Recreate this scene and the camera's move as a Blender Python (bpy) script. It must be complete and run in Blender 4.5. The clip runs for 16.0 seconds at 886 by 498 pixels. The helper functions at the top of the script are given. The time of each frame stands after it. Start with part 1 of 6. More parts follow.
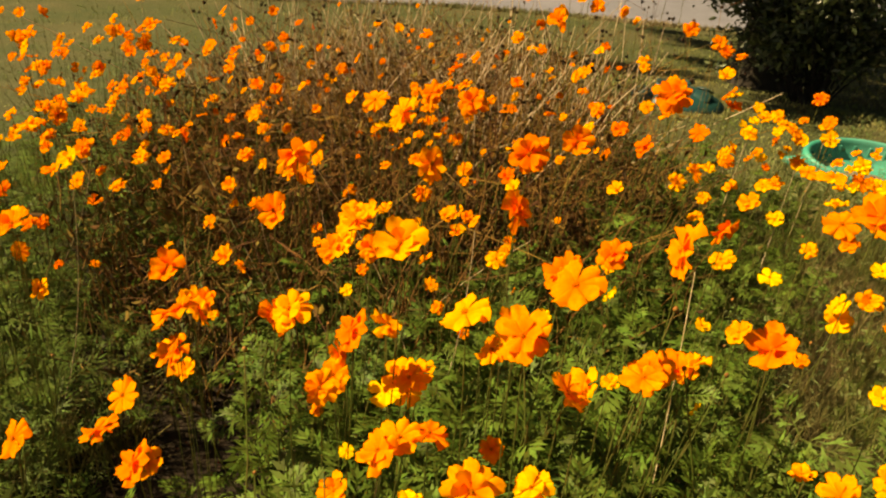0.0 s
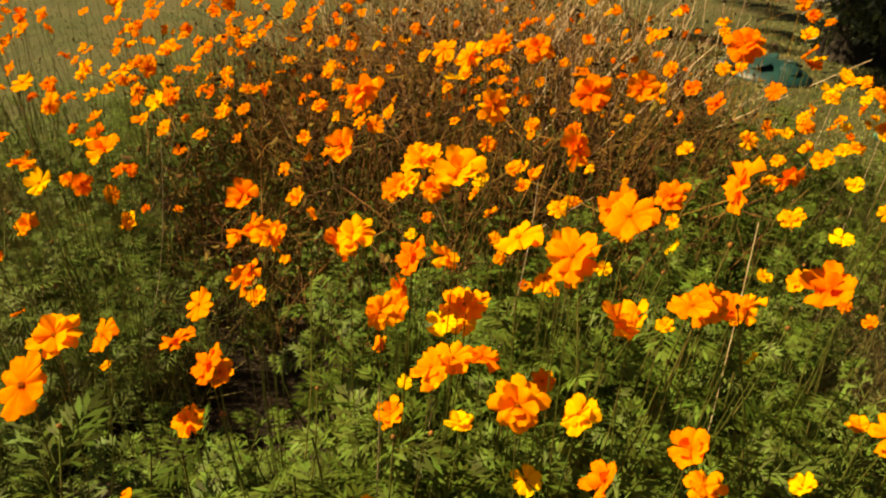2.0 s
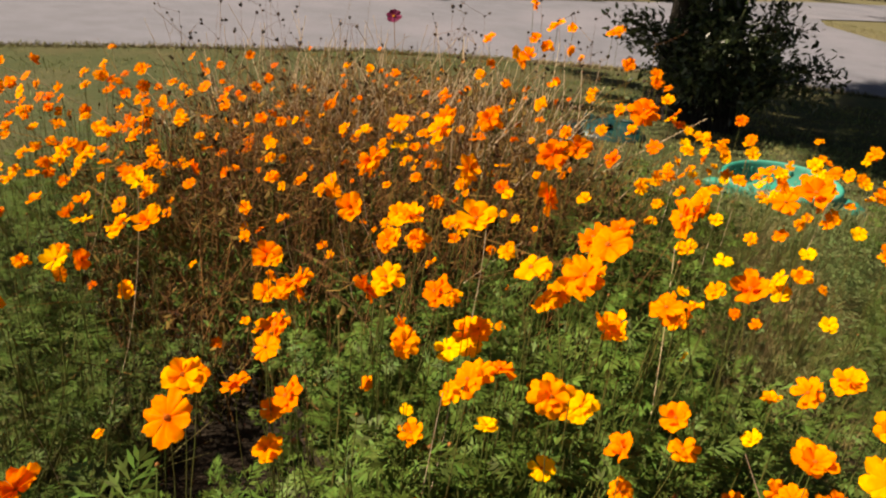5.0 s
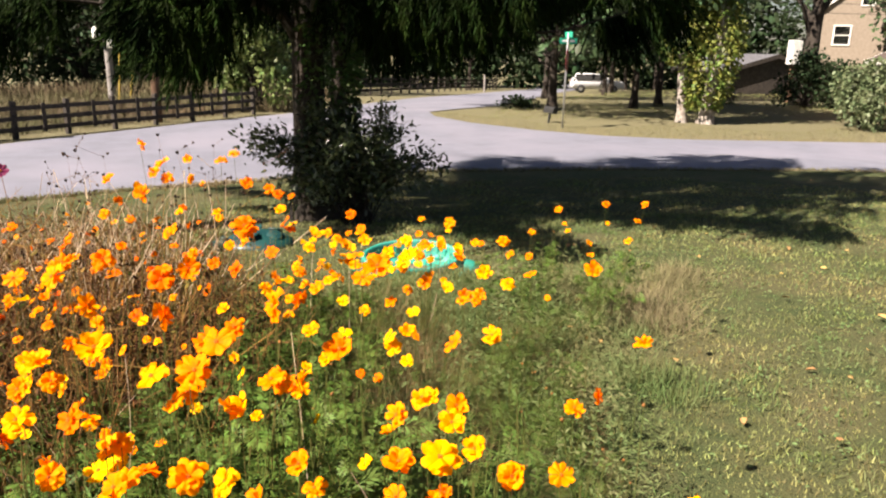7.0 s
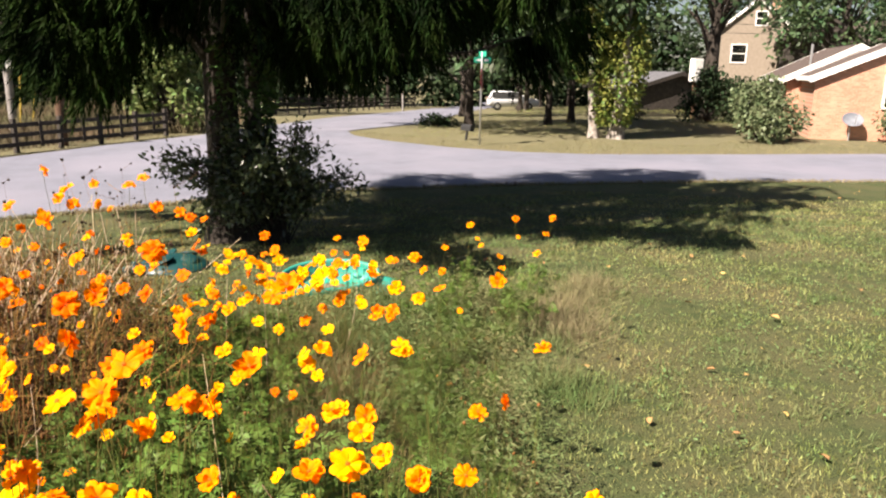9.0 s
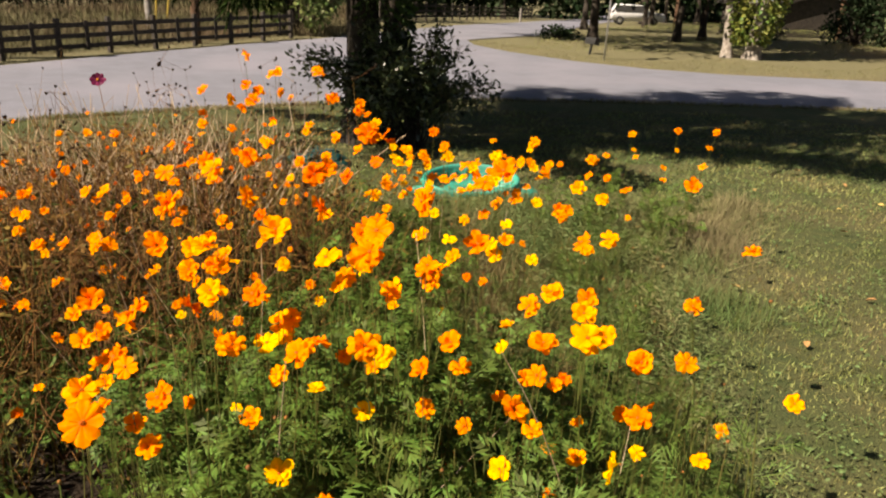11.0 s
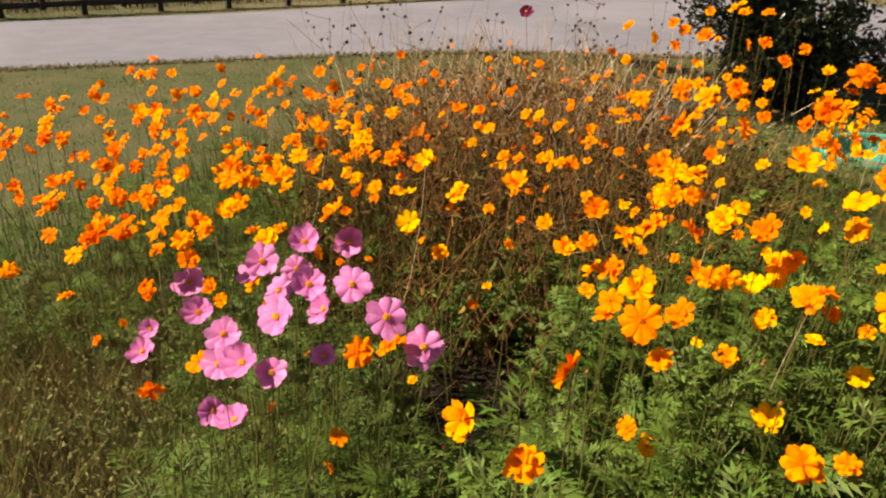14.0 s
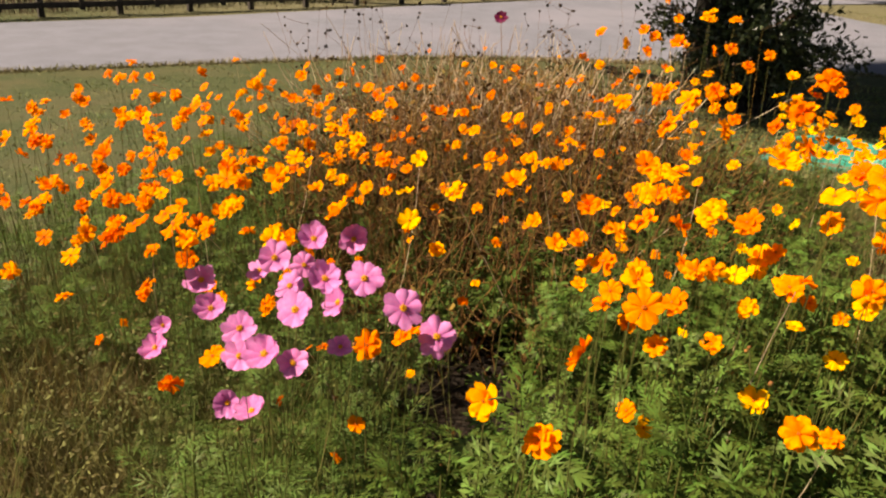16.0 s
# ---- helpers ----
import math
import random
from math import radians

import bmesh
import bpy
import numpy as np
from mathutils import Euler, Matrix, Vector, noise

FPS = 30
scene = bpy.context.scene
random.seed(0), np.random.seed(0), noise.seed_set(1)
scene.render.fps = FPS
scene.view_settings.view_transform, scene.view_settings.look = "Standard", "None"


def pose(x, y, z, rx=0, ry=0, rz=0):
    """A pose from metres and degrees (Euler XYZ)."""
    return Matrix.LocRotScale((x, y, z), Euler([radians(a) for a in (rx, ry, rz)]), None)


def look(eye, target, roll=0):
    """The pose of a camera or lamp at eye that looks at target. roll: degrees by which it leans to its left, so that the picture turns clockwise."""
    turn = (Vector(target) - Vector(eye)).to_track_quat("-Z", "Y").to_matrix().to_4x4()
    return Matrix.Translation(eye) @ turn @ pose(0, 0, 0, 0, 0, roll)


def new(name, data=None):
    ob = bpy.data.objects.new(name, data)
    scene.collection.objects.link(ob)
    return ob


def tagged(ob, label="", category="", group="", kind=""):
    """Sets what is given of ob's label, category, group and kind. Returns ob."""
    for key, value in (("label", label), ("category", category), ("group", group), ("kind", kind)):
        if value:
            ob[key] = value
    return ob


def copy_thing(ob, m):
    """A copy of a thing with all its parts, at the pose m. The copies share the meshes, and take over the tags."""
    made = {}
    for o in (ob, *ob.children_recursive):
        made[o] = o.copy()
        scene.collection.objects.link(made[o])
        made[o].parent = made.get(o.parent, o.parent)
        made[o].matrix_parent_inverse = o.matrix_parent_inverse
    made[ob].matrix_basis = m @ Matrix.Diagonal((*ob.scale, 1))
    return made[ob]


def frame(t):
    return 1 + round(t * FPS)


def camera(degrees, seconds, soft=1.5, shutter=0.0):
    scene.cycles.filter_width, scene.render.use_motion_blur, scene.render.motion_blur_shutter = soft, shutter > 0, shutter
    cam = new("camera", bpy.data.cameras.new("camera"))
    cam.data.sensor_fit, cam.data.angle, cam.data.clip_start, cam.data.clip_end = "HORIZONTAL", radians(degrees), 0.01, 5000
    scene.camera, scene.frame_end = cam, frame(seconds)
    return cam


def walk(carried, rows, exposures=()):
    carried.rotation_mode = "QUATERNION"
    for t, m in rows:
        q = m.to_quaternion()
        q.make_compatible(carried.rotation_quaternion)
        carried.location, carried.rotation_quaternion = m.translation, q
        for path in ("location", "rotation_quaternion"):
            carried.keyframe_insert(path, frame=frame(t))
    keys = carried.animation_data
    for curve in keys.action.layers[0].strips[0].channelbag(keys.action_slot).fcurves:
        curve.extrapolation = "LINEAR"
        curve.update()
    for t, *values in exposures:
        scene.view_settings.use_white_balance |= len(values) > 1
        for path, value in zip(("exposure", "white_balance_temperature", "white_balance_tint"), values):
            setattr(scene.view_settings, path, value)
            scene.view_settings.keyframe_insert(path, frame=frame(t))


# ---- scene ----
cam = camera(62.2, 16.0, soft=2.2, shutter=0.0)
PATH = [
    (0, (0.307, 0.649, 1.729), (-0.218, 2.318, 0.761), 5.6),
    (0.5, (0.326, 0.653, 1.717), (-0.276, 2.278, 0.719), 4.3),
    (1, (0.311, 0.644, 1.698), (-0.329, 2.247, 0.688), 4.3),
    (1.5, (0.319, 0.649, 1.707), (-0.296, 2.225, 0.64), 5.8),
    (2, (0.358, 0.593, 1.688), (-0.333, 2.161, 0.655), 4.3),
    (2.5, (0.417, 0.504, 1.713), (-0.484, 2.004, 0.746), 2.7),
    (3, (0.389, 0.453, 1.735), (-0.616, 1.868, 0.742), 2.2),
    (3.2, (0.362, 0.44, 1.719), (-0.638, 1.866, 0.736), 3.6),
    (5.3, (0.163, 0.191, 1.761), (-0.057, 2.026, 0.998), 5.0),
    (5.5, (0.185, 0.122, 1.785), (0.039, 2.003, 1.122), 4.2),
    (6, (0.238, -0.031, 1.818), (0.269, 1.872, 1.203), -0.4),
    (6.5, (0.297, -0.065, 1.87), (0.57, 1.861, 1.403), 0.9),
    (7, (0.341, -0.056, 1.857), (0.808, 1.815, 1.326), 1.3),
    (7.5, (0.37, -0.083, 1.853), (0.945, 1.749, 1.294), 0.7),
    (8, (0.383, -0.134, 1.866), (1.084, 1.676, 1.383), 1.2),
    (8.2, (0.391, -0.157, 1.879), (1.132, 1.642, 1.416), 1.7),
    (10.3, (0.177, -0.157, 1.85), (0.663, 1.695, 1.274), 0.6),
    (10.5, (0.131, -0.155, 1.84), (0.61, 1.69, 1.237), 1.1),
    (11, (0.032, -0.142, 1.809), (0.426, 1.687, 1.103), 2.6),
    (11.5, (-0.045, -0.14, 1.794), (0.227, 1.702, 1.062), 3.3),
    (12, (-0.08, -0.136, 1.792), (0.106, 1.722, 1.076), 3.0),
    (12.5, (-0.11, -0.133, 1.783), (0.026, 1.72, 1.042), 3.6),
    (13, (-0.168, -0.123, 1.769), (-0.157, 1.724, 1.003), 3.5),
    (13.5, (-0.31, -0.128, 1.734), (-0.598, 1.68, 0.928), 2.1),
    (14, (-0.401, -0.144, 1.711), (-0.816, 1.62, 0.864), 2.1),
    (14.5, (-0.427, -0.162, 1.714), (-0.892, 1.592, 0.872), 2.7),
    (15, (-0.426, -0.162, 1.715), (-0.909, 1.58, 0.859), 2.6),
    (15.5, (-0.451, -0.207, 1.724), (-0.855, 1.56, 0.879), 3.5),
    (16, (-0.475, -0.234, 1.719), (-0.792, 1.558, 0.887), 2.9),
]
EXPOSURES = [
    (0, 0.97, 13000, 8),
    (2.0, 0.97, 13000, 10),
    (3.0, 0.97, 11500, 13),
    (5.5, 0.92, 7500, 14),
    (6.0, 1.11, 7300, 15),
    (7.0, 1.65, 6850, 18),
    (8.0, 1.76, 6650, 19),
    (10.5, 1.29, 7300, 14),
    (12.5, 0.86, 7900, 15),
    (14.0, 1.09, 7900, 15),
    (16.0, 1.1, 7900, 15),
]
walk(cam, [(t, look(eye, target, roll)) for t, eye, target, roll in PATH], EXPOSURES)

# ---- light ----
world = bpy.data.worlds.new("sky")
scene.world = world
world.use_nodes = True
sky = world.node_tree.nodes.new("ShaderNodeTexSky")
sky.sky_type, sky.sun_disc = "NISHITA", False
sky.sun_elevation, sky.sun_rotation = radians(45), radians(-110)
world.node_tree.links.new(sky.outputs[0], world.node_tree.nodes["Background"].inputs[0])
world.node_tree.nodes["Background"].inputs[1].default_value = 0.027
sun = new("sun", bpy.data.lights.new("sun", "SUN"))
sun.data.energy, sun.data.angle, sun.data.color = 5.0, radians(0.5), (1.0, 0.93, 0.8)
sun.matrix_world = look((-10, -3.6, 10.6), (0, 0, 0))


# ---- materials ----
def material(name, colour, second=None, scale=6.0, rough=0.8, bump=0.0, bump_scale=40.0, third=None, big=0.6,
             island=0.0, each=0.0, hue=0.0, through_light=0.0, metal=0.0, spec=0.3, along_y=None, heart=None):
    """Two noises mix three colours; island and each vary the value by loose piece and by object."""
    m = bpy.data.materials.new(name)
    m.use_nodes = True
    t = m.node_tree
    b = t.nodes["Principled BSDF"]
    b.inputs["Roughness"].default_value = rough
    b.inputs["Metallic"].default_value = metal
    b.inputs["Specular IOR Level"].default_value = spec
    link = t.links.new
    place = t.nodes.new("ShaderNodeTexCoord").outputs["Object"]

    def noise_fac(sc, lo, hi, detail=5.0):
        n = t.nodes.new("ShaderNodeTexNoise")
        n.inputs["Scale"].default_value, n.inputs["Detail"].default_value = sc, detail
        link(place, n.inputs["Vector"])
        r = t.nodes.new("ShaderNodeMapRange")
        r.inputs[1].default_value, r.inputs[2].default_value = lo, hi
        link(n.outputs[0], r.inputs[0])
        return r.outputs[0]

    def mixed(fac, a, c):
        x = t.nodes.new("ShaderNodeMix")
        x.data_type = "RGBA"
        link(fac, x.inputs[0])
        for k, v in ((6, a), (7, c)):
            if isinstance(v, tuple):
                x.inputs[k].default_value = (*v, 1)
            else:
                link(v, x.inputs[k])
        return x.outputs[2]

    out = colour
    if second:
        out = mixed(noise_fac(scale, 0.36, 0.64), colour, second)
    if third:
        out = mixed(noise_fac(big, 0.42, 0.66, 3.0), out, third)
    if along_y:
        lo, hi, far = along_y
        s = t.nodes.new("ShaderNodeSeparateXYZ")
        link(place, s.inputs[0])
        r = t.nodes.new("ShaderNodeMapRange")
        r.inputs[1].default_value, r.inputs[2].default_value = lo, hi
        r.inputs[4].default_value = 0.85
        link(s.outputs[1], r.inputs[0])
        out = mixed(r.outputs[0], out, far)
    if heart:
        d = t.nodes.new("ShaderNodeVectorMath")
        d.operation = "LENGTH"
        link(place, d.inputs[0])
        r = t.nodes.new("ShaderNodeMapRange")
        r.inputs[1].default_value, r.inputs[2].default_value = 0.06, 0.34
        r.inputs[3].default_value, r.inputs[4].default_value = 0.85, 0.0
        link(d.outputs["Value"], r.inputs[0])
        out = mixed(r.outputs[0], out, heart)
    if island or each or hue:
        h = t.nodes.new("ShaderNodeHueSaturation")
        if isinstance(out, tuple):
            h.inputs["Color"].default_value = (*out, 1)
        else:
            link(out, h.inputs["Color"])
        amount = island or each
        source = t.nodes.new("ShaderNodeNewGeometry").outputs["Random Per Island"] if island else t.nodes.new("ShaderNodeObjectInfo").outputs["Random"]
        if amount:
            v = t.nodes.new("ShaderNodeMath")
            v.operation = "MULTIPLY_ADD"
            link(source, v.inputs[0])
            v.inputs[1].default_value, v.inputs[2].default_value = 2 * amount, 1 - amount
            link(v.outputs[0], h.inputs["Value"])
        if hue:
            w = t.nodes.new("ShaderNodeMath")
            w.operation = "MULTIPLY_ADD"
            link(source, w.inputs[0])
            w.inputs[1].default_value, w.inputs[2].default_value = 2 * hue, 0.5 - hue
            link(w.outputs[0], h.inputs["Hue"])
        out = h.outputs[0]
    if isinstance(out, tuple):
        b.inputs["Base Color"].default_value = (*out, 1)
    else:
        link(out, b.inputs["Base Color"])
    if bump:
        n = t.nodes.new("ShaderNodeTexNoise")
        n.inputs["Scale"].default_value, n.inputs["Detail"].default_value = bump_scale, 6.0
        link(place, n.inputs["Vector"])
        u = t.nodes.new("ShaderNodeBump")
        u.inputs["Strength"].default_value, u.inputs["Distance"].default_value = bump, 0.02
        link(n.outputs[0], u.inputs["Height"])
        link(u.outputs[0], b.inputs["Normal"])
    if through_light:
        tr = t.nodes.new("ShaderNodeBsdfTranslucent")
        if isinstance(out, tuple):
            tr.inputs[0].default_value = (*out, 1)
        else:
            link(out, tr.inputs[0])
        x = t.nodes.new("ShaderNodeMixShader")
        x.inputs[0].default_value = through_light
        link(b.outputs[0], x.inputs[1])
        link(tr.outputs[0], x.inputs[2])
        link(x.outputs[0], t.nodes["Material Output"].inputs[0])
    return m


def glass(name):
    m = bpy.data.materials.new(name)
    m.use_nodes = True
    b = m.node_tree.nodes["Principled BSDF"]
    b.inputs["Base Color"].default_value = (0.8, 0.85, 0.85, 1)
    b.inputs["Roughness"].default_value = 0.03
    b.inputs["Transmission Weight"].default_value = 1.0
    return m


PETAL = {
    "orange": material("orange_petal", (1.0, 0.345, 0.001), (0.98, 0.265, 0.001), 9, 0.6, each=0.1, hue=0.014, through_light=0.35, spec=0.05, heart=(0.9, 0.16, 0.001)),
    "deep": material("deep_orange_petal", (0.98, 0.255, 0.001), (0.96, 0.2, 0.001), 9, 0.6, each=0.12, hue=0.01, through_light=0.35, spec=0.05, heart=(0.9, 0.14, 0.001)),
    "gold": material("golden_petal", (1.0, 0.37, 0.001), (1.0, 0.3, 0.001), 9, 0.6, each=0.06, hue=0.012, through_light=0.35, spec=0.05, heart=(0.95, 0.24, 0.001)),
    "yellow": material("yellow_petal", (1.0, 0.55, 0.002), (1.0, 0.47, 0.002), 9, 0.6, each=0.05, hue=0.01, through_light=0.35, spec=0.05, heart=(1.0, 0.42, 0.001)),
    "pink": material("pink_petal", (0.78, 0.28, 0.62), (0.66, 0.19, 0.5), 7, 0.6, each=0.1, hue=0.008, through_light=0.35, heart=(0.5, 0.1, 0.36)),
    "crimson": material("crimson_petal", (0.2, 0.01, 0.07), (0.12, 0.006, 0.045), 14, 0.6, through_light=0.2),
}
M_CENTRE = material("orange_flower_centre", (0.7, 0.17, 0.004), (0.3, 0.06, 0.003), 40, 0.8)
M_CENTRE_YELLOW = material("yellow_flower_centre", (0.85, 0.42, 0.02), (0.5, 0.2, 0.01), 60, 0.8)
M_LEAF = material("cosmos_leaf", (0.056, 0.1, 0.017), (0.1, 0.148, 0.03), 5, 0.52, island=0.6, hue=0.025, through_light=0.2, spec=0.12)
M_LEAF_PALE = material("pale_cosmos_leaf", (0.1, 0.148, 0.036), (0.066, 0.11, 0.02), 5, 0.52, island=0.5, hue=0.025, through_light=0.2, spec=0.12)
M_STEM = material("green_stem", (0.065, 0.095, 0.018), (0.1, 0.085, 0.024), 12, 0.6)
M_STRAW = material("straw_stem", (0.52, 0.405, 0.29), (0.34, 0.24, 0.145), 20, 0.8, island=0.45, hue=0.015)
M_DEAD = material("dead_stalk", (0.22, 0.098, 0.03), (0.08, 0.045, 0.012), 9, 0.9, island=0.7, hue=0.022)
M_DEADLEAF = material("withered_leaf", (0.12, 0.058, 0.014), (0.055, 0.042, 0.01), 3, 0.95, island=0.6, hue=0.03)
M_SEED = material("seed_head", (0.03, 0.02, 0.015), (0.06, 0.035, 0.02), 30, 0.9)
M_BUD = material("flower_bud", (0.3, 0.08, 0.015), (0.12, 0.11, 0.03), 1.5, 0.6, each=0.3)
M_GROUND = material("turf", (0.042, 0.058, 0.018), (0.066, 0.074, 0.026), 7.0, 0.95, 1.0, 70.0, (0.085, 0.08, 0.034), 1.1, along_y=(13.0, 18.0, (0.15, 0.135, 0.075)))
M_SOIL = material("bed_soil", (0.016, 0.011, 0.007), (0.032, 0.021, 0.012), 14, 0.95, 0.8, 60)
M_GRASS = material("grass_blade", (0.142, 0.182, 0.048), (0.232, 0.228, 0.08), 2.2, 0.6, island=0.6, hue=0.03, third=(0.23, 0.2, 0.08), big=1.1, through_light=0.1)
M_TALL = material("tall_grass", (0.12, 0.125, 0.025), (0.21, 0.155, 0.048), 2.4, 0.7, island=0.5, hue=0.025, through_light=0.2)
M_FIELD = material("field_grass", (0.125, 0.086, 0.052), (0.088, 0.068, 0.04), 0.4, 0.9, island=0.4, hue=0.02, third=(0.09, 0.095, 0.04), big=0.12)
M_WEED = material("weedy_grass", (0.14, 0.19, 0.07), (0.23, 0.21, 0.1), 2.6, 0.7, island=0.25, hue=0.03, third=(0.11, 0.165, 0.055), big=1.7, through_light=0.3, spec=0.15)
M_VERGE = material("verge_grass", (0.2, 0.175, 0.09), (0.15, 0.155, 0.065), 1.5, 0.8, island=0.35, hue=0.02, third=(0.26, 0.21, 0.12), big=0.5, through_light=0.2)
M_RANK = material("fine_rank_grass", (0.11, 0.13, 0.04), (0.19, 0.15, 0.062), 2.0, 0.7, island=0.45, hue=0.03, through_light=0.3, spec=0.15)
M_BROWN = material("brown_grass", (0.27, 0.19, 0.095), (0.13, 0.13, 0.045), 2.4, 0.7, island=0.5, hue=0.02, through_light=0.25, spec=0.15)
M_CLOVER = material("clover_leaf", (0.105, 0.165, 0.058), (0.15, 0.2, 0.08), 6, 0.6, island=0.35, hue=0.02, through_light=0.25, spec=0.15)
M_FALLEN = material("fallen_leaf", (0.5, 0.33, 0.12), (0.36, 0.2, 0.07), 20, 0.8, each=0.3, hue=0.02)
M_ROAD = material("pale_asphalt", (0.17, 0.175, 0.217), (0.146, 0.151, 0.187), 2.2, 0.9, 0.5, 120, (0.196, 0.193, 0.236), 0.35)
M_BARK = material("bark", (0.035, 0.026, 0.02), (0.014, 0.011, 0.009), 9, 0.95, 1.0, 26, (0.055, 0.046, 0.038), 1.6)
M_PALEBARK = material("pale_bark", (0.34, 0.31, 0.28), (0.16, 0.13, 0.11), 6, 0.9, 0.8, 24)
# near-black tone paints in the crown's shade, the greener one its few lit twigs
M_NEEDLE = material("shade_toned_spruce_needle", (0.003, 0.007, 0.002), (0.017, 0.031, 0.006), 1.2, 0.6, island=0.6, hue=0.02, spec=0.02)
M_SHRUB = material("dark_shrub_leaf", (0.035, 0.055, 0.02), (0.085, 0.1, 0.045), 4, 0.3, island=0.6, hue=0.02, through_light=0.15, spec=0.6)
M_BUSH = material("bush_leaf", (0.085, 0.13, 0.035), (0.16, 0.19, 0.06), 3, 0.5, island=0.45, hue=0.03, through_light=0.2)
M_IVY = material("ivy_leaf", (0.05, 0.11, 0.03), (0.09, 0.14, 0.04), 4, 0.45, island=0.4, hue=0.02, through_light=0.15)
M_YIVY = material("yellowing_ivy_leaf", (0.07, 0.13, 0.028), (0.2, 0.2, 0.04), 2, 0.5, island=0.4, hue=0.025, through_light=0.2)
M_HEDGE = material("round_shrub_leaf", (0.085, 0.12, 0.055), (0.13, 0.15, 0.075), 3, 0.5, island=0.45, hue=0.02, through_light=0.15)
M_CROWN = material("tree_leaf", (0.036, 0.074, 0.03), (0.066, 0.098, 0.04), 0.7, 0.55, island=0.5, hue=0.025, through_light=0.25)
M_WOODS = material("woodland_leaf", (0.018, 0.034, 0.015), (0.03, 0.044, 0.02), 0.5, 0.6, island=0.4, hue=0.025, through_light=0.05, spec=0.08)
M_FENCE = material("dark_fence_board", (0.03, 0.026, 0.022), (0.055, 0.045, 0.038), 7, 0.85, 0.5, 60)
M_POLE = material("brown_pole_wood", (0.13, 0.075, 0.045), (0.08, 0.045, 0.028), 5, 0.9, 0.5, 40)
M_GREYWOOD = material("grey_pole_wood", (0.28, 0.26, 0.25), (0.18, 0.165, 0.155), 5, 0.9, 0.5, 40)
M_PAINT = material("pale_grey_paint", (0.36, 0.39, 0.43), (0.3, 0.33, 0.37), 3, 0.5, 0.1, 30)
M_DISH = material("dull_dish_paint", (0.2, 0.215, 0.245), (0.15, 0.16, 0.185), 6, 0.6, 0.1, 30)
M_WHITE = material("white_paint", (0.8, 0.79, 0.76), (0.72, 0.7, 0.67), 4, 0.6, 0.1, 30)
M_TEAL = material("teal_plastic", (0.008, 0.23, 0.17), (0.015, 0.28, 0.21), 4, 0.5, 0.08, 18, (0.05, 0.29, 0.23), 2.5, spec=0.5)
# teal darkened so the toy looks shaded by the spruce; shade is in the colour
M_SHADETEAL = material("shade_toned_teal_plastic", (0.004, 0.035, 0.04), (0.007, 0.055, 0.052), 5, 0.45, 0.1, 18, spec=0.5)
M_SAND = material("damp_sand", (0.24, 0.2, 0.14), (0.17, 0.14, 0.1), 16, 0.95, 0.6, 70)
M_STEEL = material("galvanised_steel", (0.5, 0.5, 0.5), (0.42, 0.42, 0.43), 8, 0.45, metal=0.8)
M_GREENSIGN = material("green_sign_face", (0.01, 0.35, 0.22), (0.012, 0.3, 0.19), 6, 0.4)
M_REDSIGN = material("red_sign_face", (0.17, 0.025, 0.03), (0.13, 0.022, 0.025), 6, 0.45)
M_BLACK = material("black_metal", (0.02, 0.02, 0.02), (0.03, 0.03, 0.03), 8, 0.5)
M_YELLOW = material("yellow_plastic", (0.42, 0.3, 0.05), (0.34, 0.24, 0.05), 6, 0.5)
M_CARWHITE = material("white_car_paint", (0.6, 0.61, 0.64), (0.52, 0.53, 0.56), 3, 0.25, spec=0.5)
M_RUBBER = material("black_rubber", (0.015, 0.015, 0.015), (0.025, 0.025, 0.025), 20, 0.85)
M_GLASS = glass("window_glass")
M_DARKROOM = material("dark_interior", (0.03, 0.03, 0.033), (0.05, 0.045, 0.04), 3, 0.9)
M_BRICK = material("orange_brick", (0.58, 0.26, 0.17), (0.48, 0.2, 0.13), 9, 0.9, 0.5, 30, (0.6, 0.31, 0.21), 0.9)


def add_courses(m):
    """Pale mortar joints of running-bond brickwork over a wall material."""
    t = m.node_tree
    b = t.nodes["Principled BSDF"]
    base = b.inputs["Base Color"].links[0].from_socket
    split, join = t.nodes.new("ShaderNodeSeparateXYZ"), t.nodes.new("ShaderNodeCombineXYZ")
    t.links.new(t.nodes.new("ShaderNodeTexCoord").outputs["Object"], split.inputs[0])
    t.links.new(split.outputs[0], join.inputs[0])
    t.links.new(split.outputs[2], join.inputs[1])
    k = t.nodes.new("ShaderNodeTexBrick")
    k.inputs["Scale"].default_value, k.inputs["Mortar Size"].default_value = 1.0, 0.006
    k.inputs["Brick Width"].default_value, k.inputs["Row Height"].default_value = 0.21, 0.075
    k.inputs["Mortar"].default_value = (0.44, 0.3, 0.22, 1)
    t.links.new(join.outputs[0], k.inputs["Vector"])
    d = t.nodes.new("ShaderNodeHueSaturation")
    d.inputs["Value"].default_value = 0.72
    t.links.new(base, d.inputs["Color"])
    t.links.new(base, k.inputs["Color1"])
    t.links.new(d.outputs[0], k.inputs["Color2"])
    t.links.new(k.outputs[0], b.inputs["Base Color"])


add_courses(M_BRICK)
M_TAN = material("tan_siding", (0.23, 0.19, 0.15), (0.195, 0.16, 0.125), 4, 0.85, 0.2, 12)
M_ROOF = material("brown_shingle", (0.1, 0.075, 0.065), (0.065, 0.05, 0.045), 5, 0.95, 0.7, 14)
M_GREYROOF = material("grey_shingle", (0.12, 0.12, 0.13), (0.08, 0.08, 0.09), 5, 0.95, 0.6, 14)


# ---- mesh helpers ----
rng = np.random.default_rng(7)


